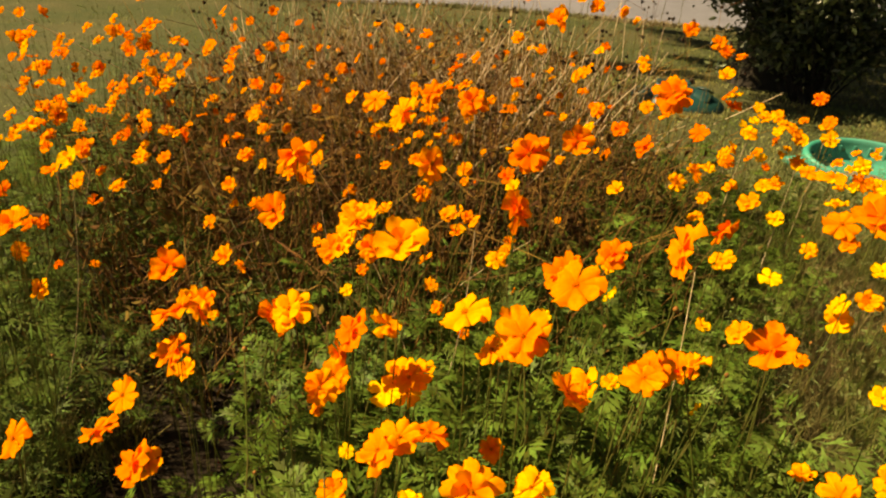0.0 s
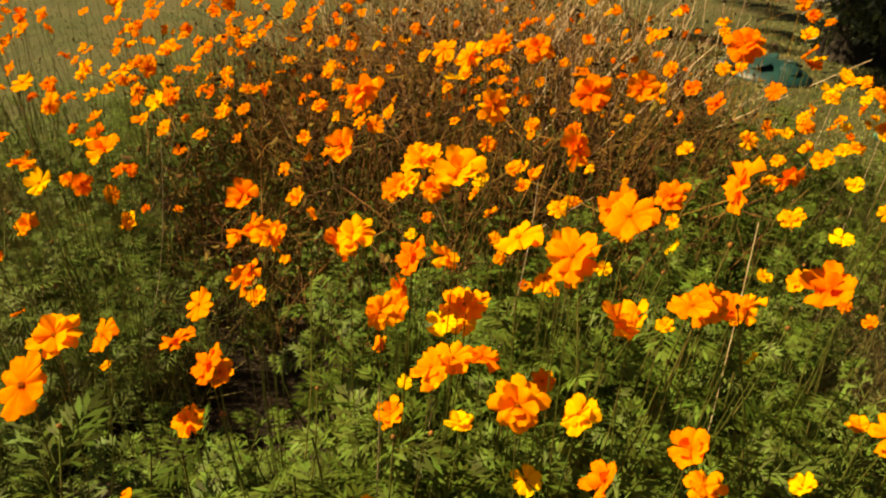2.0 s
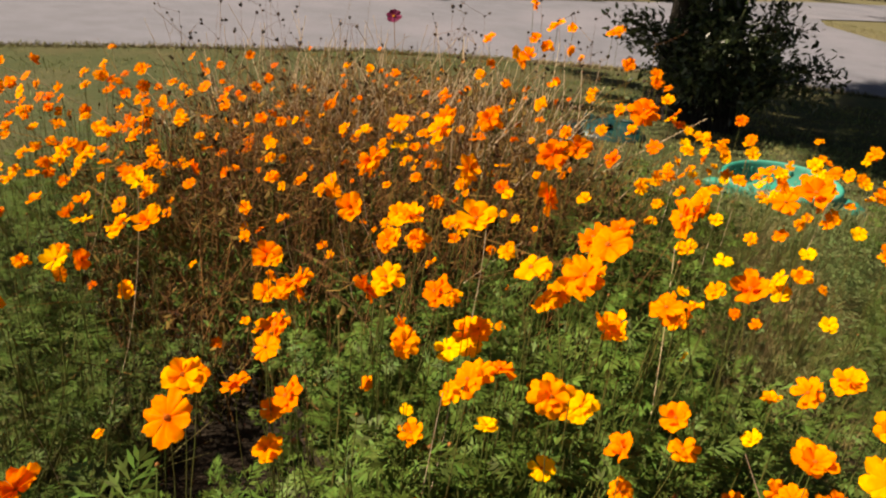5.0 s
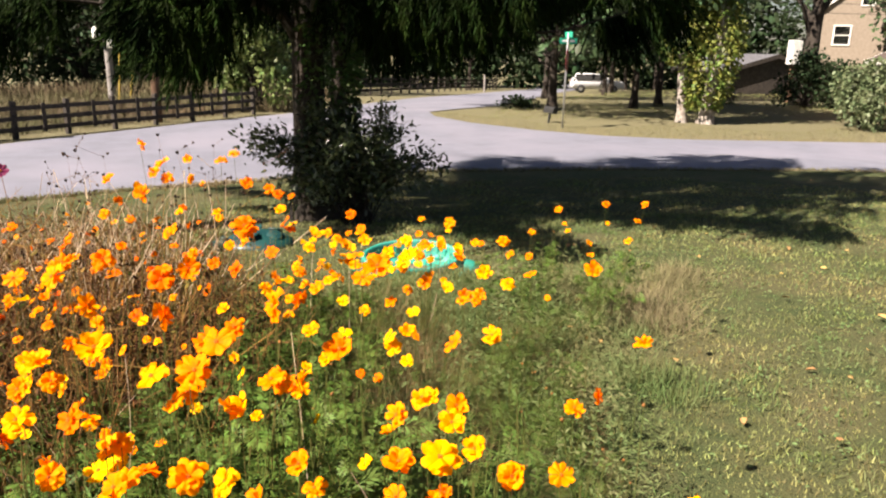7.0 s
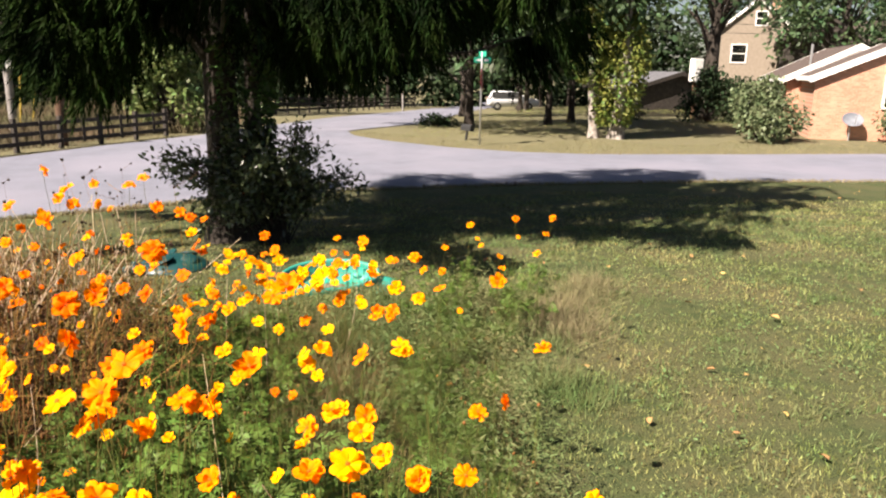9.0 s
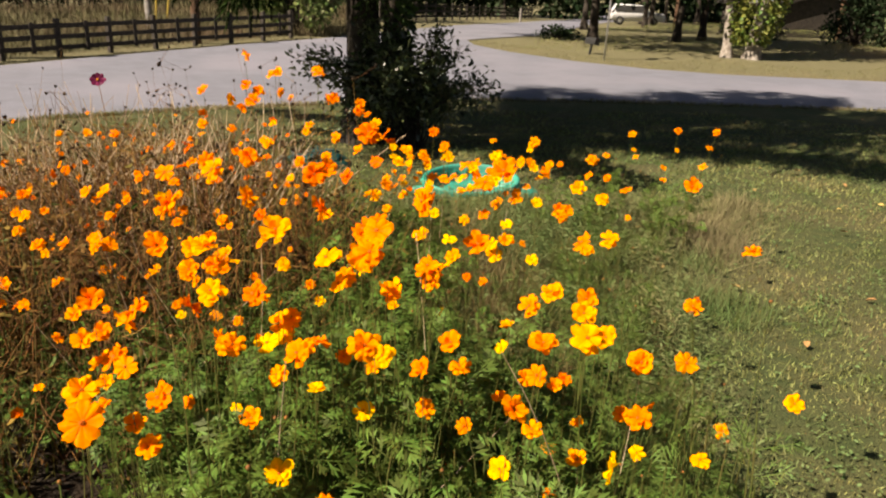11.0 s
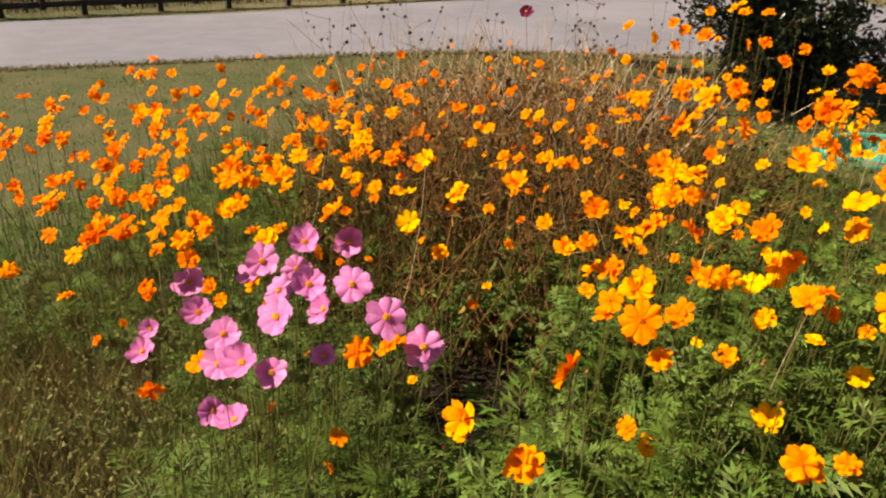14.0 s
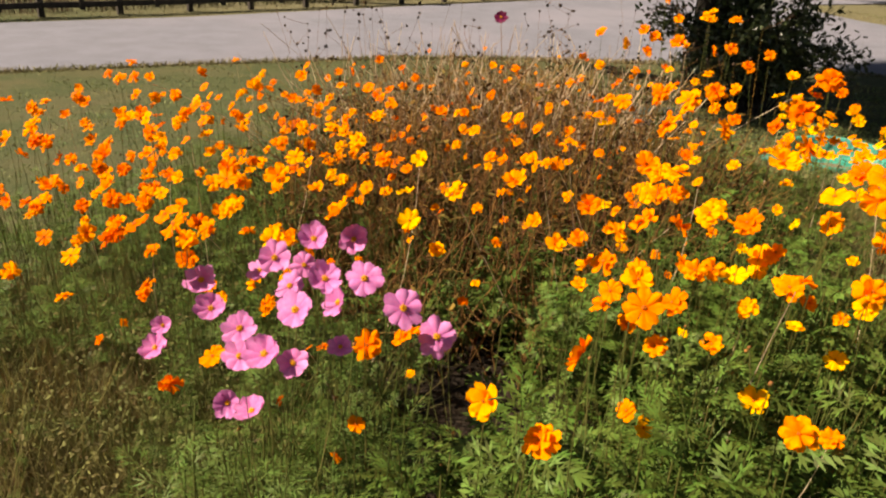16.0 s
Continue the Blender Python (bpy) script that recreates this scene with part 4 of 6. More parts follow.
def make_suv():
    x, y = 32.6, 68.3
    ob = thing("suv", (x, y, ground_z(x, y) + 0.02), "silver-grey sport utility vehicle parked on the far drive", "car")
    bm = bmesh.new()
    side = [(-2.4, 0.45), (-2.45, 0.8), (-2.35, 1.05), (-1.2, 1.15), (-0.5, 1.72), (1.9, 1.78), (2.25, 1.2), (2.4, 1.0), (2.42, 0.5), (2.2, 0.38), (-2.2, 0.38)]
    face = bm.faces.new([bm.verts.new((px, -0.92, pz)) for px, pz in side])
    out = bmesh.ops.extrude_face_region(bm, geom=[face])
    bmesh.ops.translate(bm, vec=(0, 1.84, 0), verts=[g for g in out["geom"] if isinstance(g, bmesh.types.BMVert)])
    for v in bm.verts:
        if v.co.z > 1.3:
            v.co.y *= 0.82
    bmesh.ops.bevel(bm, geom=bm.edges[:], offset=0.05, segments=2, affect="EDGES")
    bmesh.ops.recalc_face_normals(bm, faces=bm.faces[:])
    part("body", mesh_of("body", bm, M_CARWHITE, True), ob)
    for sx, w in ((-0.2, 0.88), (0.72, 0.94), (1.6, 0.8)):
        for s in (-1, 1):
            o = part("side_window", block("side_window", (w, 0.03, 0.52), M_RUBBER, 0.008), ob, "dark tinted window", (sx, s * 0.868, 1.43))
            o.rotation_euler = (s * radians(14), 0, 0)
    for wx in (-1.45, 1.5):
        for s in (-1, 1):
            w = part("wheel", lathe("tyre", [(0.2, -0.1), (0.36, -0.11), (0.39, 0), (0.36, 0.11), (0.2, 0.1)], M_RUBBER, 20), ob, "", (wx, s * 0.84, 0.38))
            w.rotation_euler = (radians(90), 0, 0)
            part("rim", lathe("rim", [(0, -0.06), (0.1, -0.08), (0.21, -0.05), (0.21, 0.05), (0.1, 0.08), (0, 0.06)], M_STEEL, 14), w)
    for s in (-1, 1):
        part("headlight", block("headlight", (0.06, 0.3, 0.16), M_PAINT, 0.02), ob, "", (-2.42, s * 0.66, 0.86))
        part("tail_light", block("tail_light", (0.06, 0.14, 0.4), M_REDSIGN, 0.02), ob, "red tail light", (2.36, s * 0.8, 1.0))
    part("rear_bumper", block("rear_bumper", (0.14, 1.7, 0.2), M_STEEL, 0.03, (2.44, 0, 0.5)), ob)
    ob.rotation_euler, ob.scale = (0, 0, radians(162)), (1.06, 1.06, 1.06)


make_houses()
make_dish(24.75, 21.3, -0.5)
make_dish(27.6, 20.5, -0.4)
make_suv()


def make_wire(a, b, sag):
    ob = thing("overhead_wire", a, "thin dark overhead wire across the yard", "wire", "overhead wires")
    d = np.array(b, float) - np.array(a, float)
    v, f = tubes(bent(np.zeros((1, 3)), d[None], np.array([[0, 0, -sag]]), 20), np.array([0.02]), np.array([0.02]), 4)
    part("cable", fast_mesh("cable", v, f, M_BLACK), ob)


make_pole("utility_pole", "tall wooden utility pole behind the yards", 28.0, 52.0, 9.5, 0.15, 0.1, M_POLE)
make_pole("utility_pole", "tall wooden utility pole behind the houses", 78.0, 44.0, 11.0, 0.15, 0.1, M_POLE)
for h in (4.6, 5.3):
    make_wire((28.0, 52.0, ground_z(28, 52) + h + 2.2), (78.0, 44.0, ground_z(78, 44) + h + 3.2), 0.9)


# ---- turtle sandbox ----
def make_turtle():
    cx, cy = 1.54, 5.86
    z = ground_z(cx, cy)
    ob = thing("turtle_sandbox", (cx, cy, z), "faded teal plastic turtle sandbox standing open", "sandbox")
    ob.scale = (1.04, 0.74, 0.85)
    prof = [(0.0, 0.02), (0.32, 0.02), (0.37, 0.04), (0.4, 0.17), (0.41, 0.196), (0.43, 0.21), (0.45, 0.196), (0.455, 0.165), (0.43, 0.04), (0.39, 0.0), (0, 0)]
    basin = part("basin", lathe("basin", prof, M_TEAL, 40, 0.92, 0.76), ob)
    n = 24
    for i in range(n):
        a = i * 2 * math.pi / n
        part("rib", block("rib", (0.014, 0.02, 0.12), M_TEAL, 0.006, (0.92 * 0.386 * math.cos(a), 0.76 * 0.386 * math.sin(a), 0.1), a), basin)
    part("sand", lathe("sand", [(0, 0.042), (0.06, 0.04), (0.1, 0.034), (0.14, 0.028), (0.18, 0.015)], M_SAND, 30, 0.92, 0.76, 0.08), ob, "damp pale sand in the basin")

    def lobe(name, a, length, width, height):
        bm = bmesh.new()
        bmesh.ops.create_uvsphere(bm, u_segments=14, v_segments=8, radius=1)
        bmesh.ops.transform(bm, matrix=Matrix.Diagonal((length, width, height, 1)), verts=bm.verts[:])
        o = part(name, mesh_of(name, bm, M_TEAL, True), ob, "", (0.92 * 0.45 * math.cos(a), 0.76 * 0.45 * math.sin(a), 0.05))
        o.rotation_euler = (0, 0, a)

    ob.rotation_euler = (radians(15), 0, 0)
    lobe("head", -0.25, 0.19, 0.13, 0.1)
    for a in (0.75, 2.4, 3.7, 5.7):
        lobe("flipper", a, 0.1, 0.08, 0.045)
    lobe("tail", 3.05, 0.1, 0.06, 0.05)

    lx, ly = 0.27, 7.25
    lid = thing("plastic_turtle", (lx, ly, ground_z(lx, ly)), "teal plastic turtle lying in the grass, coloured dark for tree shade", "toy")
    lid.scale = (0.85, 0.85, 0.8)
    prof = [(0.4, 0.0), (0.42, 0.02), (0.41, 0.045), (0.36, 0.09), (0.27, 0.14), (0.15, 0.175), (0.05, 0.185), (0, 0.187)]
    part("shell", lathe("shell", prof, M_SHADETEAL, 36, 1.0, 0.85, 0.01), lid)
    bm = bmesh.new()
    bmesh.ops.create_uvsphere(bm, u_segments=16, v_segments=10, radius=0.1)
    head = part("head", mesh_of("head", bm, M_SHADETEAL, True), lid, "teal turtle head", (-0.4, -0.2, 0.08))
    for s in (-1, 1):
        e = part("eye", lathe("eye", [(0.035, 0), (0.035, 0.012), (0.022, 0.016), (0.0, 0.018)], M_SHADETEAL, 14), head, "", (-0.04 + 0.05 * s, -0.084, 0.03))
        e.rotation_euler = (radians(80), 0, 0)
    for i, a in enumerate((0.6, 1.7, 2.8, 4.4, 5.6)):
        o = part("shell_plate", lathe("shell_plate", [(0.1, 0), (0.1, 0.012), (0.085, 0.02), (0, 0.022)], M_SHADETEAL, 6), lid, "", (0.23 * math.cos(a), 0.2 * math.sin(a), 0.148))
        o.rotation_euler = (-0.5 * math.sin(a), 0.5 * math.cos(a), a)


make_turtle()


# ---- flowers of the bed ----
def petal(length, width, cup, ruffle, r, depth):
    """One petal: narrow claw, broad rounded blade with a shallow three-toothed rim."""
    u, v = np.meshgrid(np.array([0, 0.28, 0.58, 0.84, 1.0]), np.linspace(-1, 1, 7), indexing="ij")
    w = width * (0.13 + 0.87 * np.sin(np.clip(u, 0, 1) ** 1.2 * 1.78))
    ph = r.uniform(0, 6.28)
    teeth = 0.045 * depth * np.cos(v * 9.4 + r.uniform(-0.5, 0.5)) - 0.02 * r.uniform(-1, 1, (1, 7))
    y = length * (0.06 + 0.93 * u + (teeth - 0.24 * np.abs(v) ** 2.4) * u ** 3)
    z = cup * u * u * length + ruffle * np.sin(v * 3.4 + ph) * u ** 1.5 * length - 0.15 * length * v * v * u
    z += 0.02 * length * np.cos(v * 9.4) * u * depth
    p = np.stack([v * w, y, z], -1).reshape(-1, 3)
    i, j = np.meshgrid(np.arange(4), np.arange(6), indexing="ij")
    f = np.stack([i * 7 + j, i * 7 + j + 1, (i + 1) * 7 + j + 1, (i + 1) * 7 + j], -1).reshape(-1, 4)
    return p, f


def turned(p, axis, a):
    return p @ np.array(Matrix.Rotation(a, 3, axis)).T


def bloom(whorls, seed, depth=0.75, wild=1.0):
    """A flower head one unit across. whorls: petal count, length, width, rise, height."""
    r = np.random.default_rng(seed)
    sets = []
    for n, length, width, cup, lift in whorls:
        first = r.uniform(0, 6.28)
        for i in range(n):
            a = first + i * 2 * np.pi / n + wild * r.uniform(-0.16, 0.16)
            p, f = petal(length * r.uniform(0.84, 1.08), width * r.uniform(0.88, 1.12), cup + wild * r.uniform(-0.22, 0.2), wild * r.uniform(0.03, 0.14), r, depth)
            p = turned(p, "Y", wild * r.uniform(-0.3, 0.3))
            p = turned(p, "X", lift + wild * r.uniform(-0.15, 0.15))
            sets.append((turned(p, "Z", a), f))
    return joined(*sets)


def centre_mesh(name, mat, radius):
    r = np.random.default_rng(4)
    n = 16
    k = np.sqrt((np.arange(n) + 0.5) / n)
    a = np.arange(n) * 2.39996
    p = np.stack([k * radius * np.cos(a), k * radius * np.sin(a), 0.02 + radius * 0.5 * (1 - k * k)], -1)
    shape = np.array([(-0.5, -0.5, 0), (0.5, -0.5, 0), (0.5, 0.5, 0), (-0.5, 0.5, 0), (0, 0, 1.8)], float)
    faces = np.array([(0, 1, 4), (1, 2, 4), (2, 3, 4), (3, 0, 4)])
    out = np.stack([np.cos(a) * k * 0.4, np.sin(a) * k * 0.4, np.ones(n)], -1)
    b = bases(out, a)[:, :, [0, 2, 1]]
    v, f = stamp(shape, faces, b, p, np.full(n, radius * 0.34))
    disc = np.concatenate([[[0, 0, 0.02 + radius * 0.45]], np.stack([radius * np.cos(np.arange(12) * 0.5236), radius * np.sin(np.arange(12) * 0.5236), np.full(12, 0.01)], -1)])
    df = np.array([(0, i + 1, (i + 1) % 12 + 1) for i in range(12)])
    v, f = joined((v, f), (disc, df))
    return fast_mesh(name, v, f, mat)


DOUBLE = [[(8, 0.53, 0.165, -0.04, 0.0), (5, 0.38, 0.145, 0.05, 0.35)],
          [(8, 0.53, 0.165, -0.12, -0.05), (6, 0.41, 0.14, 0.0, 0.25), (3, 0.24, 0.11, 0.1, 0.6)],
          [(7, 0.54, 0.18, -0.02, 0.04), (5, 0.4, 0.15, 0.05, 0.4)],
          [(6, 0.53, 0.195, 0.08, 0.14), (5, 0.4, 0.16, 0.1, 0.45)]]
SINGLE = [[(8, 0.53, 0.165, 0.02, 0.04)], [(7, 0.54, 0.18, 0.08, 0.12), (3, 0.34, 0.14, 0.2, 0.55)], [(8, 0.53, 0.165, 0.12, 0.2)]]
COSMOS = [[(8, 0.5, 0.175, 0.04, 0.0)], [(8, 0.5, 0.17, 0.16, 0.1)], [(8, 0.5, 0.175, 0.3, 0.22)]]
HEADS = {}
for hue_name in ("orange", "deep", "gold"):
    HEADS[hue_name] = [fast_mesh("flower", *bloom(w, 10 + i), PETAL[hue_name], True) for i, w in enumerate(DOUBLE + DOUBLE[:1] + SINGLE[:2])]
HEADS["yellow"] = [fast_mesh("flower", *bloom(w, 20 + i), PETAL["yellow"], True) for i, w in enumerate(SINGLE + DOUBLE[2:])]
HEADS["pink"] = [fast_mesh("flower", *bloom(w, 30 + i, 0.6, 0.45), PETAL["pink"], True) for i, w in enumerate(COSMOS)]
HEADS["crimson"] = [fast_mesh("flower", *bloom(w, 40 + i, 0.6, 0.45), PETAL["crimson"], True) for i, w in enumerate(COSMOS[1:])]
CENTRE = centre_mesh("flower_center", M_CENTRE, 0.06)
CENTRE_YELLOW = centre_mesh("flower_center", M_CENTRE_YELLOW, 0.085)

# Heads that stand out, as x, y, height and width.
MIDDLE = [(-0.011, 1.467, 1.248, 0.074), (-0.182, 1.871, 1.283, 0.072), (-0.259, 1.612, 1.271, 0.074), (-0.089, 1.79, 1.23, 0.066),
          (0.099, 1.687, 1.229, 0.07), (0.13, 2.0, 1.25, 0.062), (0.1, 1.43, 1.191, 0.07), (0.225, 1.521, 1.22, 0.08),
          (0.503, 1.614, 1.142, 0.074), (0.013, 1.513, 1.0, 0.058), (0.778, 1.577, 1.153, 0.06), (-0.6, 1.366, 1.171, 0.06),
          (-0.567, 1.831, 0.89, 0.05), (-0.495, 1.62, 0.915, 0.056), (-0.408, 1.448, 0.946, 0.06), (-0.33, 1.03, 1.12, 0.06),
          (-0.318, 0.97, 1.094, 0.074), (-0.369, 1.121, 1.044, 0.05), (-0.14, 1.527, 0.93, 0.062), (-0.006, 1.488, 1.004, 0.062),
          (0.039, 1.38, 0.989, 0.064), (-0.2, 1.725, 1.12, 0.07), (-0.422, 0.816, 1.074, 0.062)]
FRONT = [(-0.565, 0.706, 1.033, 0.056), (-0.259, 1.143, 0.919, 0.05), (-0.084, 1.425, 0.782, 0.056), (-0.097, 0.735, 1.041, 0.055),
         (0.338, 1.447, 1.155, 0.056), (0.25, 1.462, 1.085, 0.06), (0.628, 1.519, 1.002, 0.06), (0.697, 1.55, 1.025, 0.06),
         (0.595, 1.308, 1.005, 0.062), (0.174, 1.283, 1.039, 0.072), (0.074, 1.407, 0.989, 0.06), (0.301, 1.272, 0.979, 0.056),
         (0.389, 1.381, 0.982, 0.058), (0.264, 1.5, 1.069, 0.06), (0.346, 1.498, 1.132, 0.06), (0.78, 1.157, 0.884, 0.062),
         (0.765, 1.475, 1.035, 0.056), (0.849, 1.302, 0.94, 0.066), (0.455, 1.075, 0.987, 0.058), (0.589, 1.317, 0.914, 0.055),
         (-0.372, 1.416, 0.974, 0.066), (-0.206, 1.462, 1.069, 0.062), (-0.436, 1.585, 0.956, 0.05), (-0.292, 1.6, 1.17, 0.06)]
RIGHT = [(1.338, 1.637, 1.088, 0.056), (1.42, 2.15, 1.135, 0.06), (1.402, 1.408, 0.709, 0.056), (1.06, 1.455, 1.009, 0.052), (1.33, 1.85, 0.82, 0.056),
         (0.96, 1.285, 0.94, 0.06), (0.743, 1.432, 1.015, 0.06), (0.853, 1.309, 0.935, 0.062), (1.285, 2.386, 1.054, 0.05), (1.797, 3.718, 0.862, 0.05),
         (2.356, 3.95, 0.96, 0.05), (-0.028, 2.863, 1.409, 0.062), (-0.155, 3.267, 1.427, 0.055), (0.16, 3.348, 1.349, 0.055), (0.183, 4.24, 1.251, 0.07),
         (0.242, 4.328, 1.068, 0.062), (-0.118, 2.922, 1.292, 0.06), (0.422, 4.174, 1.026, 0.062), (0.253, 1.741, 1.168, 0.056), (0.18, 1.4, 1.2, 0.072)]
LEFT = [(-1.46, 1.475, 0.918, 0.06), (-1.99, 1.508, 0.788, 0.055), (-1.749, 1.106, 0.898, 0.05), (-1.851, 1.379, 0.678, 0.05), (-1.427, 1.565, 0.926, 0.06),
        (-1.572, 1.985, 0.843, 0.05), (-1.807, 3.153, 0.978, 0.055), (-1.762, 1.757, 1.067, 0.06), (-1.85, 1.655, 0.873, 0.06), (-1.795, 2.027, 1.054, 0.06),
        (-2.709, 2.744, 0.734, 0.06), (-2.461, 1.905, 0.699, 0.055), (-1.874, 1.927, 0.88, 0.056), (-1.875, 2.458, 0.777, 0.052), (-1.095, 1.747, 1.108, 0.056),
        (-1.758, 2.085, 1.021, 0.056), (-2.865, 3.163, 0.894, 0.055), (-0.87, 1.1, 0.845, 0.068), (-0.811, 1.56, 0.883, 0.045), (-1.19, 0.84, 0.86, 0.052),
        (-0.817, 0.849, 0.83, 0.036), (-0.423, 1.485, 1.085, 0.06), (-0.753, 1.481, 1.088, 0.06), (-1.215, 1.454, 1.085, 0.066)]
DEEP = [(0.277, 2.239, 1.31, 0.08), (0.35, 1.611, 1.265, 0.078), (-0.748, 0.944, 0.985, 0.06), (-1.0, 1.298, 1.073, 0.07), (-1.272, 1.046, 1.105, 0.07),
        (-1.363, 1.045, 1.094, 0.066), (-1.344, 0.938, 1.115, 0.06), (0.823, 2.736, 0.85, 0.056), (-0.374, 1.249, 0.949, 0.055), (-0.239, 1.17, 1.011, 0.06),
        (-0.472, 0.721, 0.966, 0.062), (-0.308, 1.24, 1.044, 0.05)]
GOLD = [(0.93, 1.73, 1.1, 0.055), (-1.175, 0.979, 0.84, 0.056), (-0.305, 1.352, 1.115, 0.072), (-0.155, 1.415, 1.126, 0.066), (0.411, 1.777, 0.965, 0.056),
        (0.019, 1.461, 1.029, 0.05), (0.728, 3.697, 0.86, 0.056), (0.673, 3.878, 0.865, 0.056), (0.606, 1.958, 1.213, 0.062), (-0.021, 1.442, 0.887, 0.056),
        (0.028, 1.331, 1.004, 0.066), (0.411, 1.648, 1.054, 0.06), (0.131, 1.489, 1.1, 0.05), (0.663, 1.22, 1.06, 0.08)]
YELLOW = [(0.69, 1.705, 1.053, 0.036), (0.495, 1.255, 0.7, 0.06), (-0.017, 1.223, 0.767, 0.066), (-1.16, 1.276, 0.992, 0.06), (-0.853, 1.411, 1.021, 0.056),
          (-0.903, 1.559, 1.04, 0.046), (-0.915, 1.78, 1.063, 0.05), (-0.044, 1.528, 0.93, 0.06), (0.947, 3.043, 1.024, 0.056),
          (0.632, 0.962, 0.91, 0.066), (0.231, 1.422, 0.934, 0.06), (0.002, 1.511, 0.957, 0.05), (-0.131, 1.566, 0.725, 0.03), (-0.3, 1.9, 0.84, 0.03)]
PINK = [(-1.017, 1.18, 1.048, 0.076), (-1.066, 1.076, 1.042, 0.076), (-1.207, 1.047, 0.914, 0.074), (-1.094, 0.953, 0.936, 0.074), (-1.042, 1.094, 0.97, 0.07),
        (-0.92, 0.98, 1.06, 0.074), (-0.86, 1.047, 1.037, 0.078), (-0.95, 0.9, 1.03, 0.08), (-0.985, 0.83, 0.97, 0.078), (-1.048, 0.887, 0.788, 0.07),
        (-1.129, 0.94, 0.755, 0.066), (-1.323, 1.001, 0.822, 0.068), (-1.242, 1.08, 0.962, 0.076), (-0.964, 1.303, 1.002, 0.078), (-0.745, 0.91, 1.06, 0.076),
        (-0.689, 0.956, 0.981, 0.078), (-1.12, 1.12, 0.985, 0.066), (-1.05, 1.2, 0.97, 0.064), (-0.9, 1.0, 1.0, 0.07), (-1.04, 0.84, 0.95, 0.066),
        (-0.93, 0.83, 0.96, 0.06), (-1.31, 1.02, 0.87, 0.05), (-0.87, 0.92, 0.95, 0.05)]
WEST = [(-2.342, 3.168, 0.769, 0.055), (-2.162, 3.198, 0.845, 0.055), (-2.116, 3.332, 0.85, 0.055), (-2.112, 2.104, 0.796, 0.055),
        (-2.092, 2.377, 0.685, 0.05), (-1.446, 1.096, 1.064, 0.055), (-1.44, 2.256, 0.916, 0.055), (-1.388, 1.281, 0.955, 0.055),
        (-1.326, 3.25, 0.947, 0.05), (-1.27, 1.71, 1.053, 0.06), (-1.143, 2.008, 0.87, 0.05), (-1.137, 1.887, 1.063, 0.058),
        (-1.112, 1.766, 0.943, 0.05), (-1.081, 1.985, 0.985, 0.058), (-0.95, 3.692, 0.996, 0.045), (-0.889, 1.527, 0.96, 0.05),
        (-0.774, 1.881, 0.556, 0.036), (-0.752, 2.013, 0.562, 0.036), (-0.702, 3.851, 0.884, 0.05), (-0.532, 3.526, 0.971, 0.05),
        (-0.494, 4.5, 0.95, 0.055), (-0.487, 4.315, 0.862, 0.05), (-0.349, 1.458, 1.037, 0.06), (-0.345, 2.11, 1.213, 0.058)]
EAST = [(-0.272, 1.714, 0.66, 0.04), (-0.26, 1.787, 1.03, 0.06), (-0.242, 1.782, 1.097, 0.058), (-0.239, 1.701, 1.063, 0.058),
        (-0.23, 2.16, 1.237, 0.058), (-0.22, 1.815, 1.084, 0.056), (-0.191, 3.421, 1.173, 0.052), (-0.184, 1.759, 1.051, 0.056),
        (-0.16, 1.59, 0.918, 0.056), (-0.118, 1.437, 0.979, 0.056), (-0.091, 2.013, 1.284, 0.062), (-0.066, 1.432, 1.107, 0.064),
        (0.087, 1.766, 1.295, 0.066), (0.184, 3.193, 0.996, 0.05), (0.192, 1.365, 1.226, 0.07), (0.198, 1.574, 1.207, 0.066),
        (0.215, 1.496, 0.86, 0.04), (0.395, 1.683, 1.021, 0.06), (0.45, 1.441, 0.701, 0.045), (0.503, 4.49, 0.949, 0.05),
        (0.607, 1.358, 0.975, 0.06), (0.62, 2.235, 1.2, 0.058), (0.638, 1.879, 1.269, 0.078), (0.784, 1.377, 0.974, 0.06),
        (1.174, 2.979, 0.955, 0.048)]
PALE = [(0.181, 1.373, 0.814, 0.05), (0.545, 1.469, 0.91, 0.036), (-0.383, 2.266, 1.094, 0.05)]
AMBER = [(0.748, 3.722, 0.838, 0.05), (0.598, 1.408, 0.853, 0.05), (0.678, 1.229, 0.728, 0.05), (0.153, 1.551, 1.091, 0.056),
         (0.166, 2.794, 0.843, 0.05), (-0.054, 1.544, 1.051, 0.056), (0.507, 2.454, 1.025, 0.055)]
CORNER = [(0.648, 1.759, 0.824, 0.042), (0.759, 1.548, 0.751, 0.045), (0.861, 1.385, 0.738, 0.046), (1.309, 1.57, 0.517, 0.05), (0.534, 1.169, 0.868, 0.046),
          (0.711, 1.483, 0.575, 0.042), (0.784, 1.479, 0.652, 0.042), (0.423, 1.915, 1.172, 0.056), (-1.539, 1.312, 0.79, 0.05), (-1.882, 1.241, 0.816, 0.052),
          (-1.945, 1.769, 0.823, 0.062), (-2.189, 1.945, 0.701, 0.056), (0.731, 1.617, 0.991, 0.055)]
VERGE = [(2.003, 3.847, 0.961, 0.05), (2.612, 3.946, 0.95, 0.05), (2.497, 3.805, 0.88, 0.05), (2.261, 3.466, 0.859, 0.05), (2.076, 3.559, 0.83, 0.042), (1.326, 2.825, 1.067, 0.056), (1.54, 3.34, 0.85, 0.05), (1.495, 3.815, 0.789, 0.05), (1.192, 3.239, 1.046, 0.056), (1.012, 2.896, 0.893, 0.05), (2.45, 4.1, 0.8, 0.036), (2.2, 4.2, 0.78, 0.034)]
